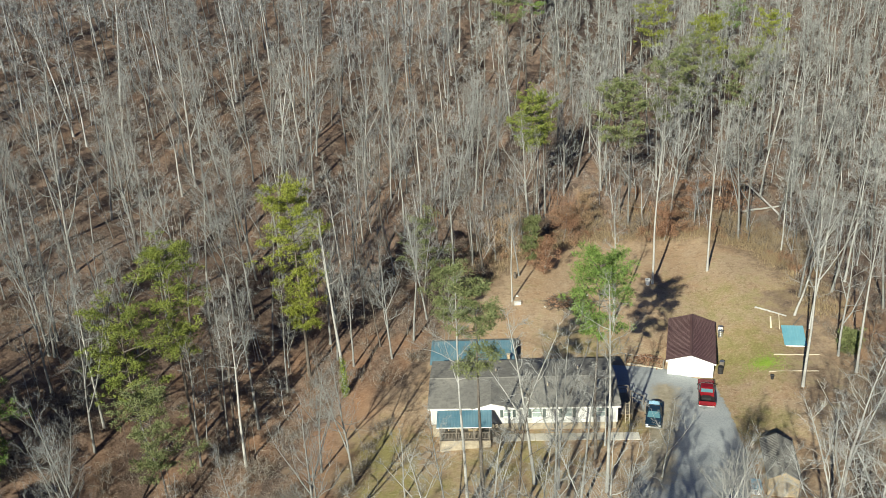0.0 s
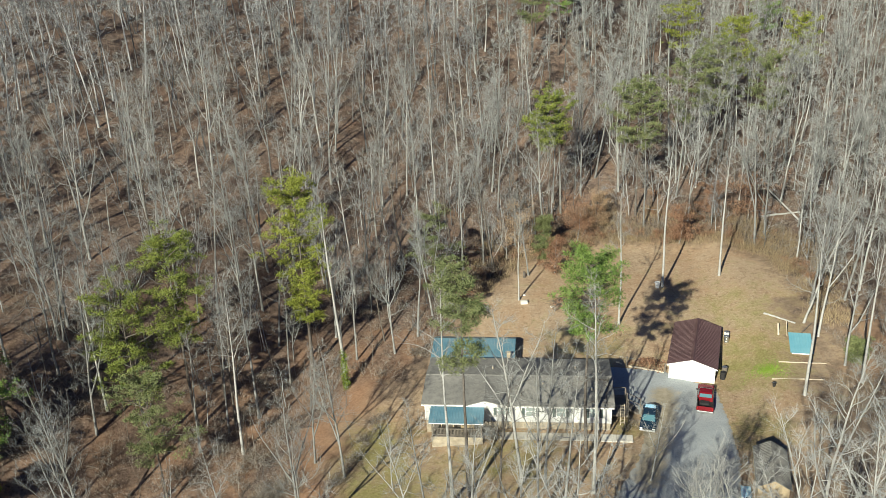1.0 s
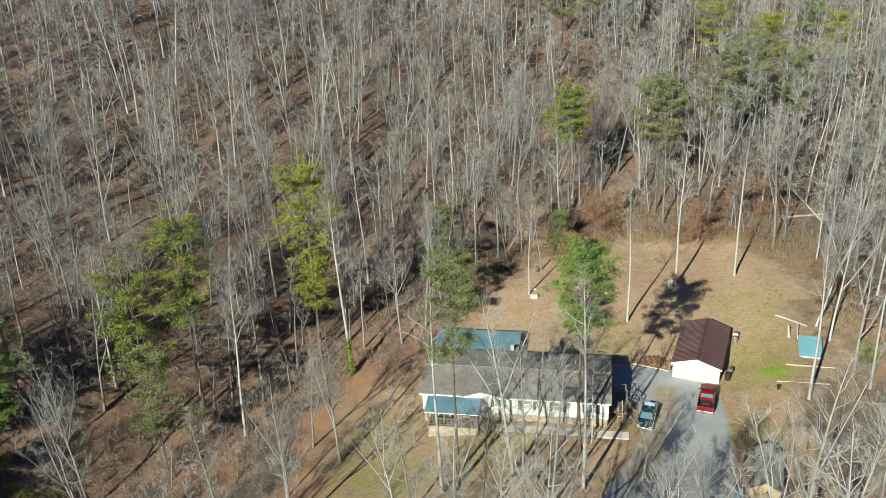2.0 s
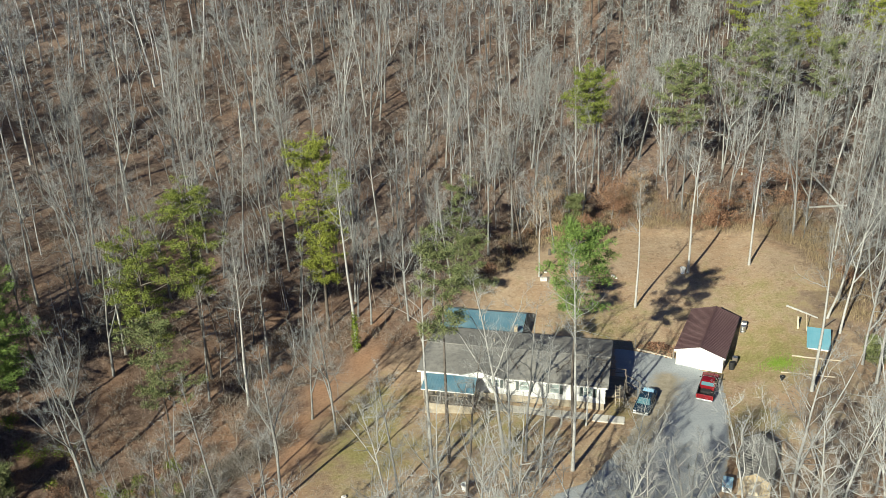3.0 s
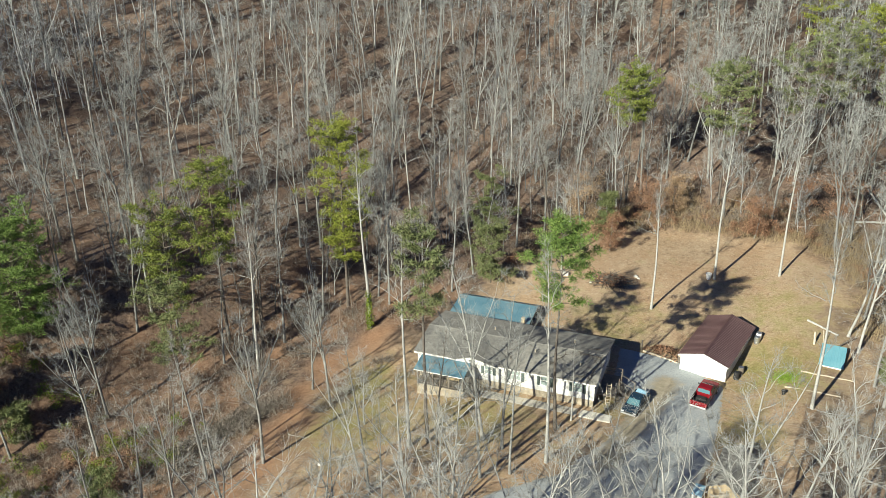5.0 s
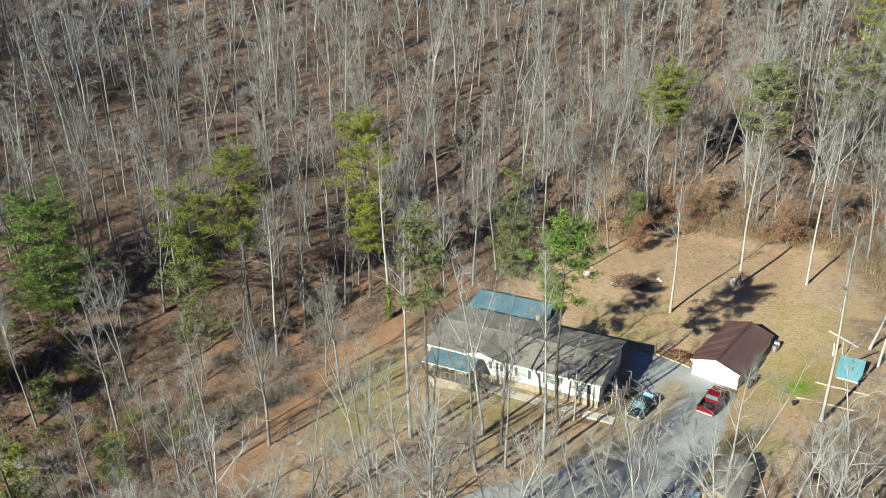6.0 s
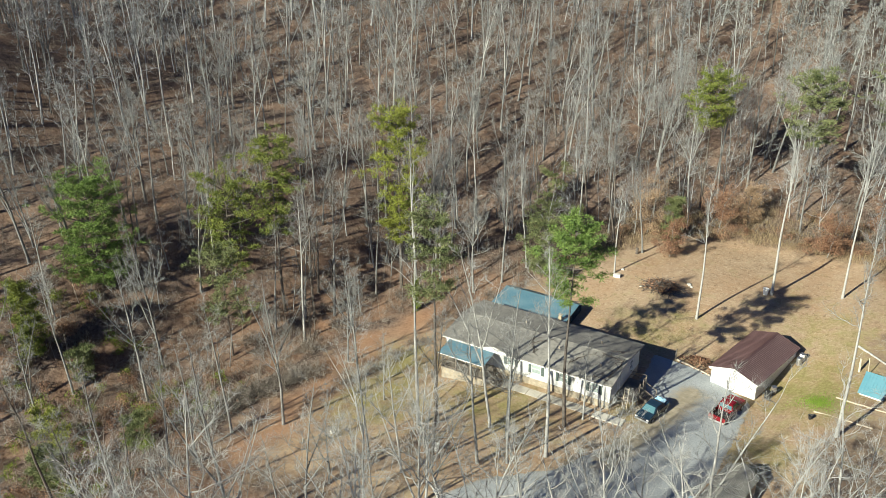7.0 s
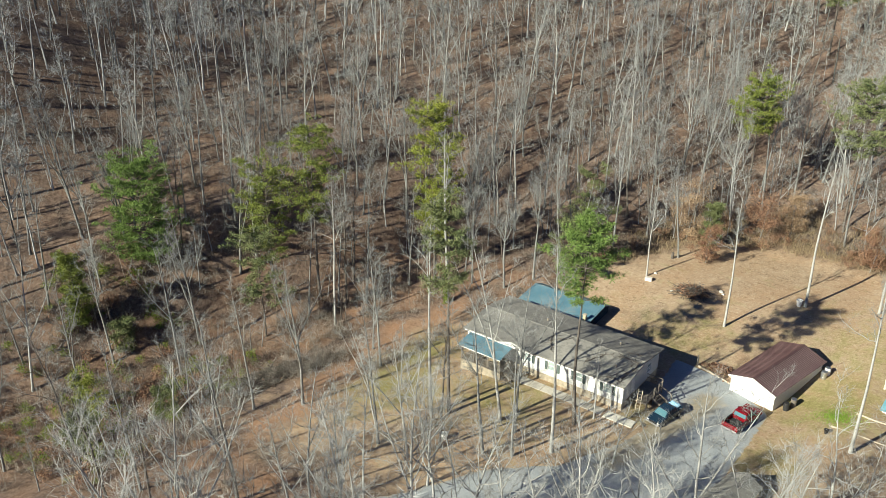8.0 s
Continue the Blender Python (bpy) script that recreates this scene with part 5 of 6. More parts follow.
# bare hardwoods, each kind 20 m tall: seed, crown start, spread, limbs, forks, bark
KINDS = [
    (11, 0.45, 4.2, 15, 2, "bark", 0.030), (12, 0.52, 3.6, 15, 1, "bark", 0.026), (13, 0.38, 4.8, 14, 3, "bark", 0.034), (14, 0.55, 3.4, 14, 1, "birch", 0.018),
    (15, 0.45, 4.2, 15, 3, "birch", 0.028), (16, 0.36, 5.2, 13, 4, "bark", 0.038), (17, 0.48, 4.0, 15, 2, "darkbark", 0.030), (18, 0.60, 3.6, 14, 1, "birch", 0.016),
]
templates = []
for seed, crown, spread, limbs, forks, bark, bend in KINDS:
    w, f = bare_tree(seed, 20.0, crown, spread, limbs, 8, 7, 0.03, forks, 6, bend, 0.0088, 0.008)
    tone = {"bark": "grey", "birch": "pale", "darkbark": "dark"}[bark]
    lab = f"leafless hardwood tree with {tone} bark standing in leaf litter"
    templates.append((w.mesh("trunk", bark), f.mesh("crown", "twig"), lab))
# wide, twiggy crowns for young trees close to the drive
BROAD = []
for seed, crown, spread, limbs, forks in ((31, 0.30, 5.4, 14, 4), (32, 0.38, 4.8, 13, 4), (33, 0.24, 5.8, 15, 3)):
    w, f = bare_tree(seed, 20.0, crown, spread, limbs, 8, 7, 0.06, forks, bend=0.05, thick=0.0086, twig=0.008, stout=1.35)
    BROAD.append((w.mesh("trunk", "birch"), f.mesh("crown", "paletwig"), "pale leafless tree with a wide twiggy crown"))
for seed, crown, spread, limbs, forks in ((34, 0.34, 4.6, 14, 3), (35, 0.42, 4.2, 14, 2), (36, 0.30, 4.8, 14, 3)):
    w, f = bare_tree(seed, 20.0, crown, spread, limbs, 8, 7, 0.04, forks, bend=0.04, thick=0.0078, twig=0.008)
    BROAD.append((w.mesh("trunk", "bark"), f.mesh("crown", "twig"), "grey leafless tree with a wide twiggy crown"))

planted = []


def put_tree(x, y, top, kind, rng, broad=False, tilt=(0, 0), label=""):
    """A bare tree whose top reaches the height given over the ground at its foot."""
    w, f, lab = (BROAD if broad else templates)[kind]
    s = top / 20.0
    wide = s ** 0.75
    m = pose(x, y, gz(x, y), tilt[0], tilt[1], 0) @ Matrix.Rotation(rng.uniform(0, math.tau), 4, "Z") @ Matrix.Diagonal((wide, wide, s, 1))
    plant("bare_tree", label or lab, "tree", w, f, None, "leafless trees", m)
    planted.append((x, y))


rng = random.Random(77)
# trees that stand out singly: x, y, height, kind
SINGLE = [
    (28.4, 31.0, 21.5, 3), (36.2, 33.2, 19.5, 7), (21.9, 21.6, 17.5, 3), (17.1, -10.1, 22, 7), (17.8, -2.9, 9, 3), (4.0, -12.1, 22.5, 7),
    (10.4, -8.8, 20.5, 4), (12.6, -9.6, 17, 2), (-7.7, -6.6, 15.5, 2), (-11.6, -3.6, 13, 5), (-9.4, -17.4, 18.5, 5), (-14.2, -20.2, 15.5, 1), (-13.4, -25.8, 13.5, 2), (-38.2, -22.0, 16.5, 0), (-29.8, -18.3, 18, 2), (3.0, -19.2, 15, 1), (1.9, -23.8, 9.5, 2),
    (-2.2, -9.4, 8, 2), (40.2, 5.6, 21, 3), (47.0, 8.5, 19, 7), (44.8, 17.6, 18, 4), (46.3, 12.0, 16, 2), (-25.6, -0.6, 15, 1),
    (-32.8, -13.0, 19, 5), (12.0, -14.2, 18, 0), (8.2, -16.0, 17, 6), (14.4, -12.8, 16, 1), (1.0, -17.2, 12, 4), (27.6, -13.5, 9, 2),
    (34.6, -18.7, 22.5, 4), (22.6, -8.2, 8, 4), (9.2, 27.2, 12, 3), (10.4, 34.6, 14, 0), (6.6, -19.0, 15, 4),
]
for x, y, h, k in SINGLE:
    put_tree(x, y, h, k, rng)
put_tree(43.9, 20.3, 17, 4, rng, tilt=(0, 9), label="pale leafless tree leaning over the pump shed")
put_tree(45.6, 24.0, 18, 2, rng, tilt=(-4, 7))
CLOSE = [
    (30.3, -29.8, 21.0, 0), (34.6, -26.6, 20.5, 1), (27.6, -28.5, 17.5, 2), (20.8, -29.4, 19.0, 0), (23.3, -28.0, 18, 1), (14.8, -25.0, 16.5, 2),
    (15.5, -35.7, 20.5, 1), (38.2, -17.5, 17.0, 0), (9.3, -48.3, 25.0, 0), (11.3, -46.6, 25.5, 1), (15.2, -37.0, 19, 2), (15.1, -28.7, 19, 1),
    (40.5, -22, 19, 1), (43, -14, 18, 2), (8.6, -27.5, 15, 0),  (10.5, -21.0, 13, 1), (5.0, -30.0, 16, 2), (46.5, -4.0, 17, 0),
    
]
for x, y, h, k in CLOSE:
    put_tree(x, y, h, k if x > 9 else k + 3, rng, True)


def build_ivy_tree():
    """The tall pale twin trunk beside the mown lane, ivy round its foot."""
    w, f = bare_tree(41, 23.0, 0.62, 3.4, 13, 7, 5, 0.02, 2, 8, 0.018, 0.0095)
    root = plant("bare_tree", "tall pale twin-trunked tree with ivy round its foot", "tree", w, f, ("birch", "twig"), "leafless trees", stand(-11.1, 10.6))
    iv = Soup()
    r = random.Random(6)
    for i in range(40):
        u = i / 39
        a = r.uniform(0, math.tau)
        q = 0.35 * (1 - 0.5 * u)
        leafy(iv, r, 22, (math.cos(a) * q, math.sin(a) * q, 0.1 + 4.6 * u ** 1.3), (0.5 - 0.22 * u, 0.5 - 0.22 * u, 0.5), 0.13)
    o = new("ivy", iv.mesh("ivy", "ivy"))
    o.parent = root
    tagged(o, "bright green ivy round the trunk")
    planted.append((-11.1, 10.6))


build_ivy_tree()

# pines: x, y, height, crown start, radius, gaps, clumps, needles, seed, label
PINES = [
    (16.7, -4.9, 21.8, 0.66, 3.7, 0.30, 400, "pine_green", 1, "tall pine with a rounded green crown in front of the house"),
    (5.4, -10.9, 22.5, 0.64, 3.2, 0.30, 260, "pine_grey", 2, "slender pine with a thin green crown by the porch"),
    (-16.2, 14.5, 24.5, 0.30, 3.9, 0.25, 680, "pine_yellow", 3, "tall yellow-green pine at the wood's edge"),
    (-26.8, 2.8, 23.5, 0.50, 3.7, 0.18, 400, "pine_olive", 4, "green pine among bare trees"),
    (-30.5, -1.8, 18.5, 0.40, 5.6, 0.42, 520, "pine_olive", 5, "broad olive-green pine among bare trees"),
    (-27.0, -7.0, 14.0, 0.40, 4.0, 0.25, 300, "pine_grey", 21, "low dull green pine among bare trees"),
    (-43.9, -11.5, 13.6, 0.10, 5.6, 0.03, 900, "pine_green", 6, "full green pine on the slope"),
    (13.3, 50.6, 20.0, 0.66, 3.8, 0.10, 420, "pine_olive", 7, "olive-green pine rising from bare woods"),
    (26.8, 52.4, 20.0, 0.56, 4.7, 0.12, 460, "pine_grey", 8, "dull green pine rising from bare woods"),
    (39.0, 93.0, 20.5, 0.45, 4.6, 0.15, 340, "pine_yellow", 9, "yellow-green pine far back in the woods"),
    (47.5, 86.5, 18.5, 0.48, 5.0, 0.15, 340, "pine_yellow", 10, "yellow-green pine far back in the woods"),
    (61.5, 99.0, 15.5, 0.45, 4.6, 0.15, 300, "pine_yellow", 11, "yellow-green pine far back in the woods"),
    (10.3, 95.0, 24.0, 0.35, 4.2, 0.15, 360, "pine_grey", 12, "tall grey-green pine far back in the woods"),
    (15.5, 99.0, 22.0, 0.35, 4.4, 0.15, 340, "pine_green", 22, "tall green pine far back in the woods"),
    (62.9, 134.0, 16.0, 0.22, 5.2, 0.03, 420, "pine_green", 13, "bright green conifer far back in the woods"),
    (36.0, 66.0, 18.0, 0.42, 4.6, 0.2, 340, "pine_grey", 14, "dull green pine rising from bare woods"),
    (41.5, 73.0, 18.0, 0.42, 4.8, 0.2, 340, "pine_grey", 15, "dull green pine rising from bare woods"),
    (51.0, 76.0, 16.0, 0.42, 4.2, 0.2, 280, "pine_grey", 23, "dull green pine rising from bare woods"),
    (-43.3, -22.6, 10.0, 0.10, 1.9, 0.03, 380, "pine_olive", 16, "narrow olive-green cedar in the hollow"),
    (12.4, 40.3, 6.5, 0.06, 1.4, 0.05, 200, "pine_grey", 17, "small dull green cedar at the lawn's edge"),
    (0.8, 22.5, 8.0, 0.15, 3.2, 0.25, 260, "pine_grey", 18, "low spreading grey-green pine at the lawn's edge"),
    (-2.5, 33.0, 10.0, 0.22, 3.6, 0.3, 260, "pine_grey", 19, "thin grey-green pine at the lawn's edge"),
    (-38.5, -20.0, 4.4, 0.05, 1.5, 0.2, 130, "pine_grey", 24, "small dull green cedar in the hollow"),
    (-33.0, -29.0, 4.5, 0.05, 2.0, 0.1, 160, "pine_yellow", 25, "small yellow-green cedar in the hollow"),
    (-23.5, -25.0, 3.5, 0.05, 1.7, 0.1, 140, "pine_grey", 26, "small dull green cedar in the hollow"),
    (47.8, 13.0, 2.6, 0.05, 1.1, 0.2, 100, "pine_grey", 27, "small dull green cedar among the trees"),
    (-26.0, -34.0, 4.0, 0.1, 2.0, 0.1, 200, "pine_grey", 20, "dull green young pine in the hollow"),
]
for x, y, h, crown, R, gaps, cl, mat, sd, lab in PINES:
    far_off = y > 50
    w, f = pine_tree(100 + sd, h, crown, R, gaps, cl, needles=26 if far_off else 44, slim=0.06 if far_off else 0.038)
    plant("pine_tree", lab, "pine tree", w, f, ("darkbark", mat), "pines", stand(x, y))
    planted.append((x, y))


def oak(seed, x, y, H, leaf, label):
    w, f = bare_tree(seed, H, 0.12, H * 0.40, 12, 5, 2, 0.08, 2, 5, 0.05)
    r = random.Random(seed)
    for _ in range(52):
        leafy(f, r, 95, (r.gauss(0, 1) * H * 0.17, r.gauss(0, 1) * H * 0.17, H * r.uniform(0.08, 0.92)), (H * 0.12, H * 0.12, H * 0.08), 0.10)
    plant("young_oak", label, "tree", w, f, ("bark", leaf), "brown-leaved oaks", stand(x, y))
    planted.append((x, y))


RUSTY = "young oak holding rusty brown dead leaves at the lawn's edge"
for i, (x, y, h, leaf, lab) in enumerate((
        (8.5, 41.4, 9.0, "tanleaf", "young beech holding pale tan dead leaves at the lawn's edge"), (17.5, 45.6, 8.5, "deadleaf", RUSTY),
        (14.0, 35.3, 5.5, "deadleaf", "small rusty-leaved oak standing out on the lawn"), (32.4, 44.6, 6.5, "deadleaf", RUSTY),
        (43.4, 50.2, 9.0, "deadleaf", RUSTY), (20.8, 49.5, 6.5, "tanleaf", RUSTY), (38.0, 50.5, 6.0, "deadleaf", RUSTY))):
    oak(200 + i, x, y, h, leaf, lab)


# ---- woods ----
def in_view_area(x, y):
    """The stretch of country on both sides of the clearing that the flight looks over."""
    return (y > -80 + (49.6 - x) * 0.40) & (x < 28 + 0.46 * (y + 76)) & (y > -44)


wr = np.random.default_rng(21)
cell = 5.2
cand = []
for gx in np.arange(-230, 190, cell):
    for gy in np.arange(-44, 290, cell):
        x, y = gx + wr.uniform(0, cell), gy + wr.uniform(0, cell)
        cand.append((x, y))
cand = np.array(cand)
keep = in_view_area(cand[:, 0], cand[:, 1]) & (clearing_distance(cand[:, 0], cand[:, 1]) < -1.0)
keep &= ~((cand[:, 0] > 30) & (cand[:, 0] < 37) & (cand[:, 1] < -3) & (cand[:, 1] > -13))
cand = cand[keep]
pl = np.array(planted)
cand = cand[np.min(np.hypot(cand[:, None, 0] - pl[None, :, 0], cand[:, None, 1] - pl[None, :, 1]), axis=1) > 2.6]
thin = np.where((cand[:, 0] < -8) & (cand[:, 0] > -38) & (cand[:, 1] < -4), 0.33, 1.0) * np.where((cand[:, 0] > 15) & (cand[:, 1] < -12), 0.55, 1.0) * np.where((cand[:, 0] > 44) & (cand[:, 1] < 44), 0.5, 1.0)
thin = thin * np.where((cand[:, 0] < -8) & (cand[:, 0] > -42) & (cand[:, 1] < -15), 0.55, 1.0)
cand = cand[wr.uniform(0, 1, len(cand)) < thin]
# open spots before the pines
for ox, oy, orad in ((-38.0, -15.5, 7.0), (-26.0, -5.5, 5.0), (-12.5, 9.0, 4.5)):
    cand = cand[np.hypot(cand[:, 0] - ox, cand[:, 1] - oy) > orad]
order = np.argsort(np.hypot(cand[:, 0] + 5, (cand[:, 1] - 12) * 0.9))
cand = cand[order]
near, rest = cand[:200], cand[200:]
reach = np.hypot(rest[:, 0] - 25, rest[:, 1] + 74)
rest = rest[(reach < 194) | ((rest[:, 0] > 10) & (reach < 255))]
reach = np.hypot(rest[:, 0] - 25, rest[:, 1] + 74)
east = (rest[:, 0] > 2 - 0.10 * (rest[:, 1] - 60)) & (rest[:, 1] > 20)
hillside, flat, far = rest[~east & (reach < 205)], rest[east & (reach < 190)], rest[east & (reach >= 190)]
for x, y in near:
    k = rng.choice((0, 0, 1, 2, 2, 4, 5, 5, 6, 6, 1, 7))
    put_tree(x, y, rng.uniform(14, 20.5) if rng.random() < 0.75 else rng.uniform(7, 12), k, rng, tilt=(rng.gauss(0, 2.2), rng.gauss(0, 2.2)))

# the rest of the woods, joined: fuller shapes near, plainer ones far off
def joined(specs, subs, twigs, twig, bend=0.03, lean=0.03):
    out = []
    for seed, crown, spread, limbs, forks in specs:
        w, f = bare_tree(seed, 20.0, crown, spread, limbs, subs, twigs, lean, forks, 4, bend, 0.0082, twig)
        v = np.concatenate([np.array(w.v), np.array(f.v)])
        t = np.concatenate([np.array(w.t), np.array(f.t) + len(w.v)])
        out.append((v, t))
    return out


hill_kinds = joined(((61, 0.42, 4.0, 13, 2), (62, 0.50, 3.4, 13, 1), (63, 0.36, 4.4, 11, 3), (64, 0.52, 3.2, 13, 2), (65, 0.34, 4.8, 11, 3), (66, 0.46, 3.8, 13, 1),
                     (67, 0.55, 2.8, 12, 1), (68, 0.40, 4.2, 12, 2)), 6, 8, 0.020)
far_kinds = joined(((71, 0.40, 4.6, 9, 2), (72, 0.48, 4.0, 9, 1), (73, 0.34, 5.0, 8, 3), (74, 0.44, 4.2, 9, 2)), 4, 8, 0.020)


def scatter(name, places, shapes, mat, label, category, hmin, hmax, r, unit=20.0):
    vs, ts, n = [], [], 0
    z = ground_z(places[:, 0], places[:, 1])
    for (x, y), zz in zip(places, z):
        v, t = shapes[r.integers(len(shapes))]
        a, s = r.uniform(0, math.tau), r.uniform(hmin, hmax) / unit
        c, d = math.cos(a) * s ** 0.8, math.sin(a) * s ** 0.8
        lx, ly = r.normal(0, 0.045), r.normal(0, 0.045)
        w = np.stack([v[:, 0] * c - v[:, 1] * d + v[:, 2] * s * lx + x, v[:, 0] * d + v[:, 1] * c + v[:, 2] * s * ly + y, v[:, 2] * s + zz], 1)
        vs.append(w)
        ts.append(t + n)
        n += len(v)
    me = mesh_arrays(name, np.concatenate(vs), np.concatenate(ts))
    me.materials.append(M[mat])
    tagged(new(name, me), label, category, kind="stuff")


er = np.random.default_rng(58)
scatter("woods", hillside, hill_kinds, "farbark", "leafless grey-brown woods on the hillside", "woods", 12, 22, wr)
young = np.stack([er.uniform(-110, 15, 5000), er.uniform(-25, 105, 5000)], 1)
young = young[in_view_area(young[:, 0], young[:, 1]) & (clearing_distance(young[:, 0], young[:, 1]) < -4)][:220]
young_kinds = joined(((91, 0.25, 4.6, 8, 2), (92, 0.30, 4.2, 8, 1), (93, 0.22, 5.0, 8, 3), (94, 0.28, 4.4, 8, 2)), 4, 7, 0.026)
scatter("young_woods", young, young_kinds, "farbark", "slender young bare trees under the hillside woods", "woods", 5, 11, er)
scatter("pale_woods", flat, hill_kinds, "palebark", "leafless pale grey woods behind the clearing", "woods", 13, 21, wr)
thick = np.stack([wr.uniform(-14, 72, 3000), wr.uniform(32, 84, 3000)], 1)
tcd = clearing_distance(thick[:, 0], thick[:, 1])
thick = thick[in_view_area(thick[:, 0], thick[:, 1]) & (tcd < -1.5)][:230]
scatter("thicket", thick, joined(((81, 0.12, 6.5, 8, 3), (82, 0.16, 6.0, 8, 2), (83, 0.10, 7.0, 8, 3)), 4, 7, 0.024), "farbark", "thicket of young bare trees behind the lawn", "thicket", 4.5, 10, wr)
scatter("distant_woods", far, far_kinds, "palebark", "leafless grey woods far beyond the clearing", "woods", 12, 20, wr)


# undergrowth: thin saplings through the woods, and brush round the clearing
def sapling(seed, H, n):
    r = random.Random(seed)
    s = Soup()
    main = curve(r, (0, 0, -0.2), (r.uniform(-0.1, 0.1), r.uniform(-0.1, 0.1), 1), H, 4, 0.02, 0.06)
    s.tube(main, [0.035, 0.03, 0.022, 0.014, 0.006], 3)
    for i in range(n):
        u = r.uniform(1.0, 3.9)
        j = int(u)
        p = main[j] + (main[j + 1] - main[j]) * (u - j)
        a = r.uniform(0, math.tau)
        L = r.uniform(0.4, 1.4)
        q = p + np.array((math.cos(a) * L * 0.7, math.sin(a) * L * 0.7, L * 0.7))
        s.spike(p, q, 0.014)
    return np.array(s.v), np.array(s.t)


def bush(seed, n, H, R):
    """A tangle of thin arching stems with side twigs."""
    r = random.Random(seed)
    s = Soup()

    def sliver(p, q, w):
        side = np.cross(q - p, (r.gauss(0, 1), r.gauss(0, 1), r.gauss(0, 1)))
        side *= w / (np.linalg.norm(side) + 1e-9)
        s.blade(p - side, p + side, q)

    for i in range(n):
        a, e = r.uniform(0, math.tau), r.uniform(0.1, 1.2)
        d = (math.cos(a) * e, math.sin(a) * e, 1)
        pts = curve(r, (r.gauss(0, 0.35) * R, r.gauss(0, 0.35) * R, -0.1), d, H * r.uniform(0.5, 1.1), 3, -0.05, 0.16)
        sliver(pts[0], pts[2], 0.020)
        sliver(pts[1], pts[3], 0.015)
        for _ in range(4):
            j = r.randint(1, 2)
            sliver(pts[j], pts[j] + np.array((r.gauss(0, 0.45), r.gauss(0, 0.45), r.uniform(0.0, 0.6))), 0.012)
    return np.array(s.v), np.array(s.t)


sap = [sapling(i, 5.0, 12) for i in range(6)]
xy = np.stack([wr.uniform(-150, 110, 9000), wr.uniform(-44, 170, 9000)], 1)
xy = xy[in_view_area(xy[:, 0], xy[:, 1]) & (clearing_distance(xy[:, 0], xy[:, 1]) < -0.5)][:2000]
scatter("saplings", xy, sap, "brush", "thin bare saplings between the trees", "saplings", 2.5, 8.0, wr, 5.0)
bushes = [bush(i, 14, 2.0, 1.0) for i in range(8)]
xy = np.stack([wr.uniform(-60, 75, 30000), wr.uniform(-44, 90, 30000)], 1)
cd = clearing_distance(xy[:, 0], xy[:, 1])
prob = np.where(cd < -0.3, np.exp(-np.abs(cd + 3) / 5) + 0.08, 0)
xy = xy[in_view_area(xy[:, 0], xy[:, 1]) & (wr.uniform(0, 1, len(xy)) < prob * 0.6)][:900]
hol = np.stack([wr.uniform(-52, -14, 2600), wr.uniform(-40, 14, 2600)], 1)
hol = hol[in_view_area(hol[:, 0], hol[:, 1]) & (clearing_distance(hol[:, 0], hol[:, 1]) < -1.0)][:520]
row = np.stack([np.interp(np.linspace(0, 1, 150), [0, 0.5, 1], [-21, -17.3, -13.8]) + wr.normal(0, 0.8, 150), np.linspace(-19, -7.2, 150) + wr.normal(0, 0.8, 150)], 1)
slope = np.stack([er.uniform(-95, 30, 5000), er.uniform(-20, 95, 5000)], 1)
slope = slope[in_view_area(slope[:, 0], slope[:, 1]) & (clearing_distance(slope[:, 0], slope[:, 1]) < -2)][:1300]
scatter("low_brush", slope, bushes, "brush", "low leafless brush over the wooded slope", "brush", 0.5, 1.5, er, 2.0)
scatter("brushwood", np.concatenate([xy, hol, row]), bushes, "brush", "tangled bare brush round the clearing", "brush", 1.2, 2.8, wr, 2.0)


def leaf_bush(seed):
    s = Soup()
    r = random.Random(seed)
    for _ in range(5):
        leafy(s, r, 44, (r.gauss(0, 0.5), r.gauss(0, 0.5), r.uniform(0.3, 1.3)), (0.6, 0.6, 0.45), 0.10)
    for _ in range(6):
        s.spike((r.gauss(0, 0.2), r.gauss(0, 0.2), -0.1), (r.gauss(0, 0.8), r.gauss(0, 0.8), r.uniform(1.2, 2.2)), 0.02)
    return np.array(s.v), np.array(s.t)


def canes(seed):
    """A stand of upright dead stalks."""
    r = random.Random(seed)
    s = Soup()
    for _ in range(46):
        b = np.array((r.gauss(0, 0.9), r.gauss(0, 0.9), -0.05))
        w = np.array((r.gauss(0, 1), r.gauss(0, 1), 0))
        w = w / np.linalg.norm(w) * 0.014
        tip = b + np.array((r.gauss(0, 0.32), r.gauss(0, 0.32), r.uniform(0.6, 1.9)))
        s.blade(b - w, b + w, tip)
        if r.random() < 0.5:
            m = b + (tip - b) * 0.6
            s.blade(m - w * 0.6, m + w * 0.6, m + np.array((r.gauss(0, 0.3), r.gauss(0, 0.3), r.uniform(0.1, 0.5))))
    return np.array(s.v), np.array(s.t)


cane = np.stack([er.uniform(6, 54, 4000), er.uniform(32, 58, 4000)], 1)
ce = clearing_distance(cane[:, 0], cane[:, 1])
cane = cane[(ce < 1.0) & (ce > -9) & (er.uniform(0, 1, len(cane)) < np.where(cane[:, 0] > 38, 0.6, 0.22))][:330]
scatter("dead_canes", cane, [canes(400 + i) for i in range(5)], "cane", "upright tan dead canes behind the lawn", "weeds", 0.8, 1.9, er, 2.0)


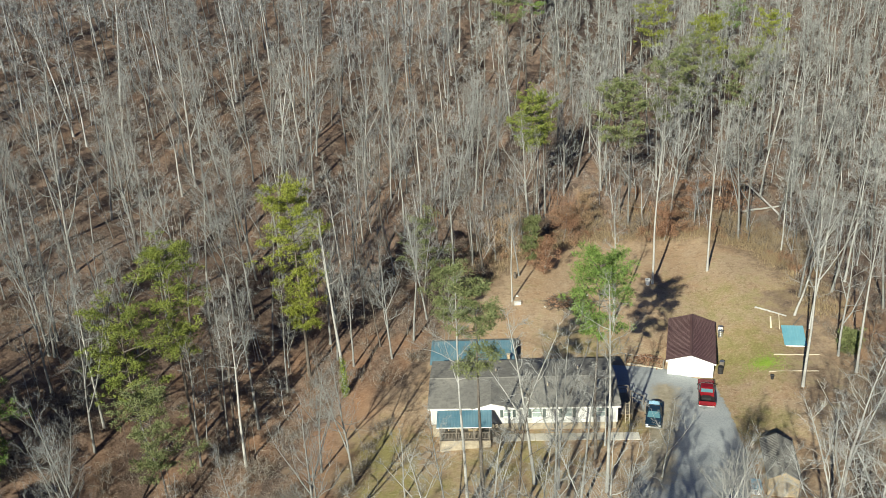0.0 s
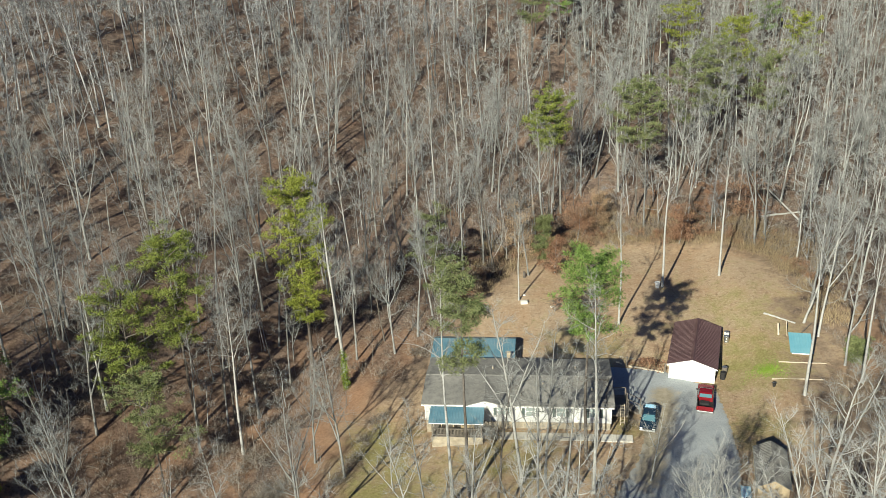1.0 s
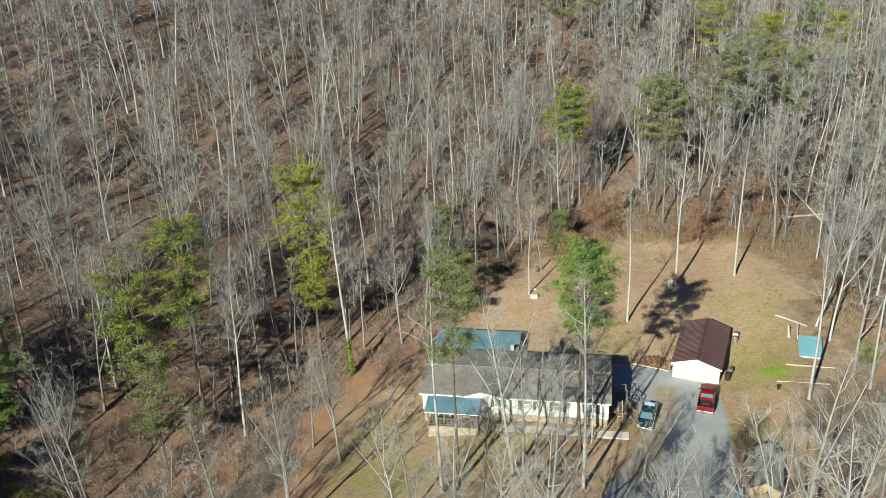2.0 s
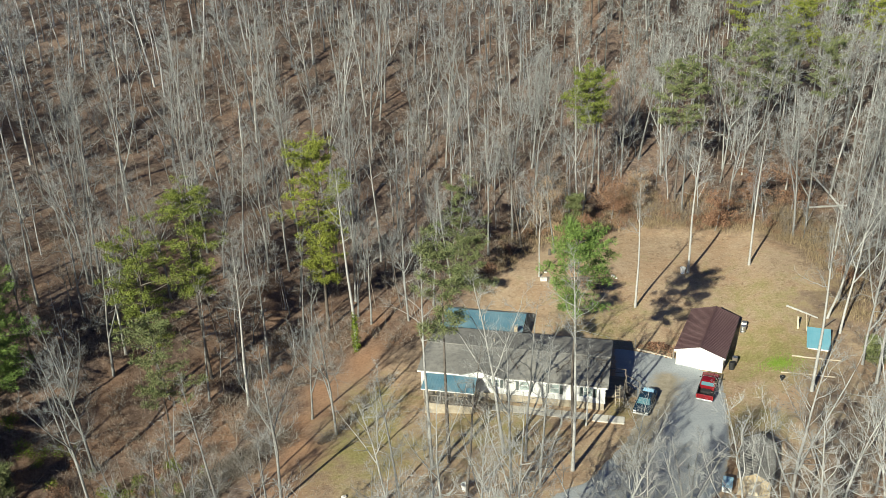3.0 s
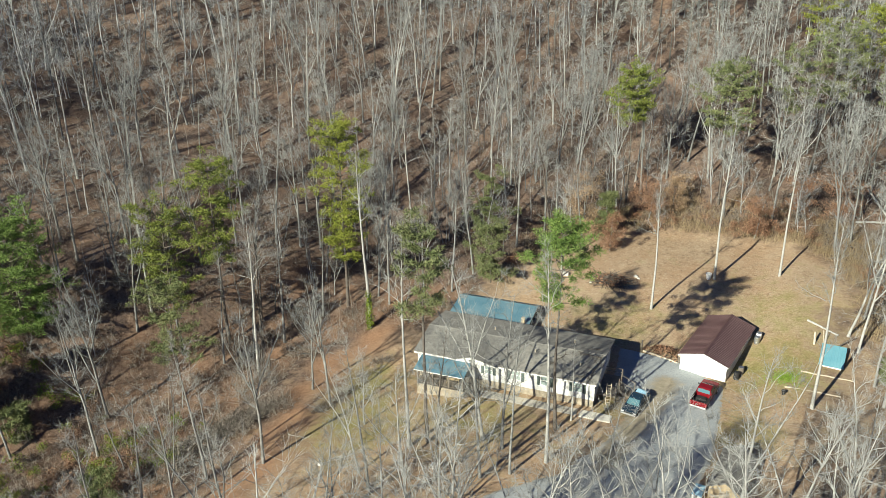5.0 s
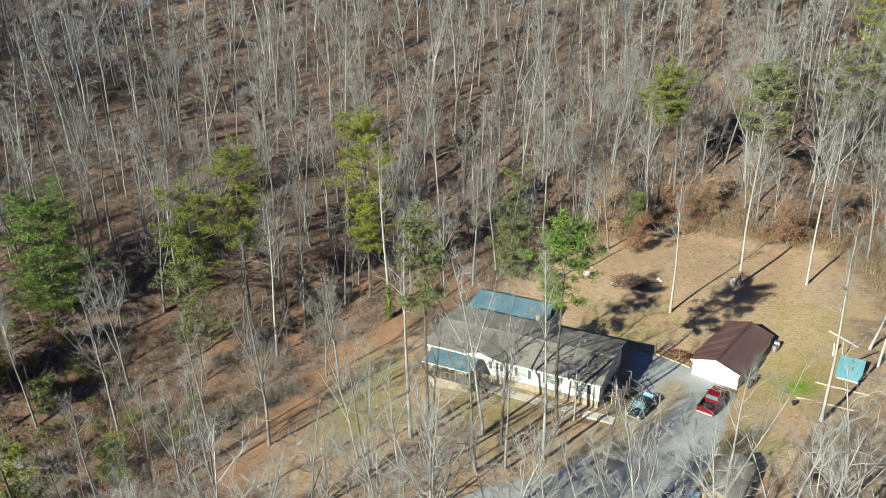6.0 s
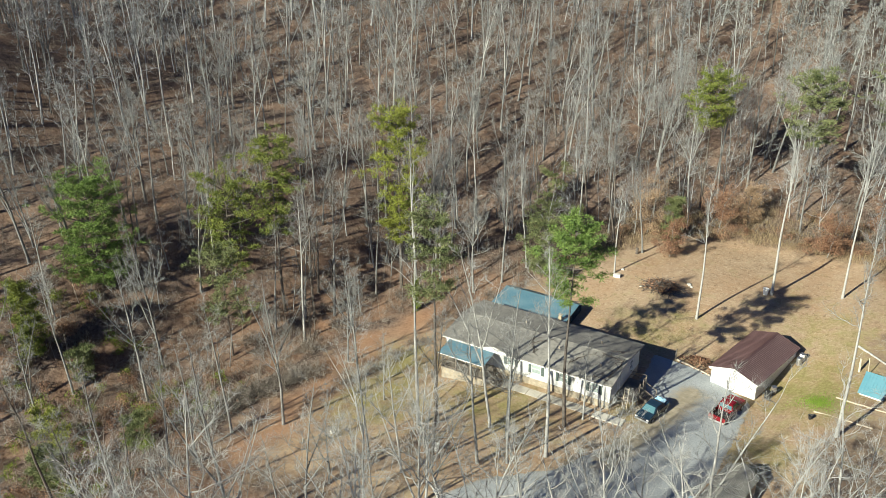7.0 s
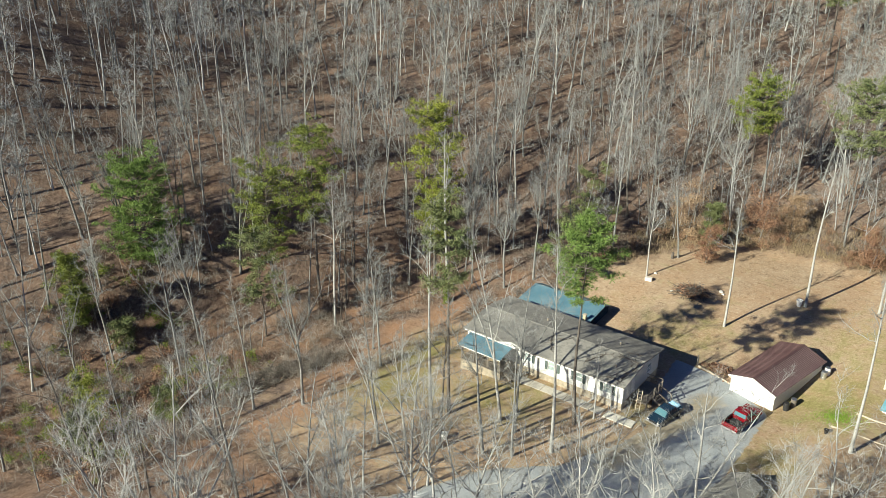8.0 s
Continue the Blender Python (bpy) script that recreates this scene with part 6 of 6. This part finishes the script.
edge = np.stack([wr.uniform(0, 50, 6000), wr.uniform(26, 62, 6000)], 1)
ed = clearing_distance(edge[:, 0], edge[:, 1])
edge = edge[(ed < -0.2) & (wr.uniform(0, 1, len(edge)) < np.exp(ed / 6.0) * 0.3)][:80]
scatter("brown_shrubs", edge, [leaf_bush(i) for i in range(5)], "deadleaf", "low shrubs holding dead brown leaves", "shrubs", 0.8, 2.2, wr, 2.0)


low = np.stack([wr.uniform(-50, -15, 700), wr.uniform(-40, -12, 700)], 1)
low = low[in_view_area(low[:, 0], low[:, 1]) & (clearing_distance(low[:, 0], low[:, 1]) < -3)]
scatter("evergreen_brush", low[:130], [leaf_bush(20 + i) for i in range(4)], "ivy", "low olive-green evergreen brush in the hollow", "shrubs", 0.8, 2.4, wr, 2.0)
scatter("leafy_brush", low[130:230], [leaf_bush(30 + i) for i in range(4)], "deadleaf", "low brush holding dead brown leaves in the hollow", "shrubs", 0.8, 2.6, wr, 2.0)


def build_weeds():
    """Tall dry weeds along the back of the lawn."""
    r = random.Random(31)
    s = Soup()
    spots = []
    while len(spots) < 800:
        x, y = r.uniform(2, 50), r.uniform(20, 54)
        e = float(clearing_distance(x, y))
        if -8.0 < e < 1.2 and noise.noise(Vector((x * 0.22, y * 0.22, 3.0))) > -0.12:
            spots.append((x, y))
    for x, y in spots:
        z = gz(x, y)
        for _ in range(26):
            b = np.array((x + r.gauss(0, 0.6), y + r.gauss(0, 0.6), z - 0.05))
            w = np.array((r.gauss(0, 1), r.gauss(0, 1), 0))
            w = w / np.linalg.norm(w) * 0.022
            s.blade(b - w, b + w, b + np.array((r.gauss(0, 0.25), r.gauss(0, 0.25), r.uniform(0.3, 1.05))))
    tagged(new("dry_weeds", s.mesh("dry_weeds", "weeds")), "tall dry straw-coloured weeds edging the lawn", "weeds", kind="stuff")


build_weeds()


# ---- small outdoor things ----
def build_bucket(m, mat, label):
    root = thing("bucket", label, "bucket", m)
    bm = bmesh.new()
    prof = [(0.15, 0.0), (0.21, 0.44), (0.235, 0.44), (0.235, 0.48), (0.20, 0.48), (0.14, 0.03)]
    rings = [[bm.verts.new((r * math.cos(i * math.tau / 14), r * math.sin(i * math.tau / 14), z)) for i in range(14)] for r, z in prof]
    for a, b in zip(rings, rings[1:]):
        for i in range(14):
            bm.faces.new((a[i], a[(i + 1) % 14], b[(i + 1) % 14], b[i]))
    bm.faces.new(rings[0][::-1])
    bm.faces.new(rings[-1])
    part("pail", bm, mat, root)
    part("handle", rod((-0.22, 0, 0.47), (0.22, 0, 0.47), 0.012, 6), "chrome", root, "thin wire handle")


build_bucket(pose(37.5, 7.5, gz(37.5, 7.5)), "black", "black plastic bucket standing in the dry grass")
build_bucket(pose(27.7, 30.7, gz(27.7, 30.7)) @ Matrix.Scale(1.7, 4), "trim", "large white plastic bucket at a tree's foot")
build_bucket(pose(7.7, -14.7, gz(7.7, -14.7)) @ Matrix.Scale(1.5, 4), "trim", "white plastic bucket standing in the front yard")


def build_block(m):
    root = thing("concrete_block", "pale concrete block lying on the dry lawn", "block", m)
    bm = bmesh.new()
    for x0, x1, y0, y1 in ((-0.45, 0.45, -0.22, -0.15), (-0.45, 0.45, 0.15, 0.22), (-0.45, -0.38, -0.15, 0.15), (-0.035, 0.035, -0.15, 0.15), (0.38, 0.45, -0.15, 0.15)):
        box(x0, x1, y0, y1, 0.0, 0.42, bm)
    part("body", bm, "whitestone", root)
    part("cap", box(-0.46, 0.46, -0.23, 0.23, 0.42, 0.46, None, 0.01), "whitestone", root)


build_block(pose(9.9, 26.3, gz(9.9, 26.3) - 0.02, 0, 0, 8))


def build_chest():
    root = thing("storage_chest", "pale blue-white plastic storage chest beside the shed", "chest", pose(31.0, -9.9, gz(31.0, -9.9), 0, 0, -8))
    part("body", box(-0.42, 0.42, -0.75, 0.75, 0.0, 0.62, None, 0.05), "trim", root)
    part("lid", box(-0.46, 0.46, -0.79, 0.79, 0.625, 0.72, None, 0.03), "tarp", root, "pale blue lid")
    part("latch", box(-0.06, 0.06, -0.81, -0.79, 0.52, 0.66), "black", root)


build_chest()


def build_brush_pile(seed, label, n, leaves, m):
    r = random.Random(seed)
    s, lf = Soup(), Soup()
    for _ in range(n):
        a = r.uniform(0, math.tau)
        q = r.uniform(0, 1.3)
        p = np.array((math.cos(a) * q, math.sin(a) * q, r.uniform(0.0, 0.75 - 0.35 * q)))
        e = np.array((r.gauss(0, 1), r.gauss(0, 1), r.gauss(0, 0.3)))
        e /= np.linalg.norm(e)
        L = r.uniform(0.5, 1.3)
        s.tube((p - e * L, p + e * L), (0.03, 0.012), 4)
    leafy(lf, r, leaves, (0, 0, 0.3), (1.4, 1.4, 0.4), 0.12)
    root = thing("brush_pile", label, "brush pile", m, "brush piles")
    for nm, sp, mt in (("tangle", s, "darkbark"), ("leaf_cover", lf, "deadleaf")):
        o = new(nm, sp.mesh(nm, mt))
        o.parent = root


build_brush_pile(9, "heap of cut branches and brown leaves on the lawn", 150, 700, pose(15.9, 26.3, gz(15.9, 26.3)) @ Matrix.Diagonal((1.7, 1.4, 1.0, 1)))
build_brush_pile(10, "long dark heap of dead branches beside the mown lane", 260, 160, pose(-18.2, -15.0, gz(-18.2, -15.0), 0, 0, 76) @ Matrix.Diagonal((3.4, 1.3, 1.5, 1)))


def build_shrub_and_shade(x, y, H, seed, label):
    v, t = bush(seed, 26, H, 0.8)
    me = mesh_arrays("shrub_and_shade_twigs", v, t)
    me.materials.append(M["brush"])
    ob = new("shrub_and_shade_twigs", me)
    ob.matrix_world = stand(x, y)
    tagged(ob, label, "shrub", "shrubs by the house")


for k, (x, y, H) in enumerate(((6.9, -1.3, 2.3), (7.7, -1.0, 1.8), (6.2, -2.3, 1.9), (20.9, 0.2, 1.2), (21.8, 1.0, 1.0))):
    build_shrub_and_shade(x, y, H, 300 + k, "tangled dark bare shrub against the house")


# twig tangles added along the strip in place of tree-canopy shade
for k in range(14):
    u = k / 13
    build_shrub_and_shade(-8.6 + 3.0 * u + 0.5 * math.sin(k * 2.1), -8.6 + 12.5 * u + 0.6 * math.cos(k * 1.7), 1.1 + 0.5 * math.sin(k * 1.3) ** 2, 330 + k, "dark twig tangle standing in for canopy shade beside the mown strip")


def build_grass_patch():
    r = random.Random(12)
    s = Soup()
    for _ in range(2600):
        a, q = r.uniform(0, math.tau), abs(r.gauss(0, 0.55))
        x, y = 37.6 + math.cos(a) * q * 2.4, 10.9 + math.sin(a) * q * 1.7
        z = gz(x, y)
        h = r.uniform(0.05, 0.17)
        e = np.array((r.gauss(0, 0.3), r.gauss(0, 0.3), 1.0))
        b = np.array((x, y, z - 0.02))
        w = np.array((r.gauss(0, 1), r.gauss(0, 1), 0))
        w = w / np.linalg.norm(w) * 0.05
        s.blade(b - w, b + w, b + e * h)
    tagged(new("grass_patch", s.mesh("grass_patch", "grass")), "bright green fresh grass by the garden bed", "grass", kind="stuff")


build_grass_patch()
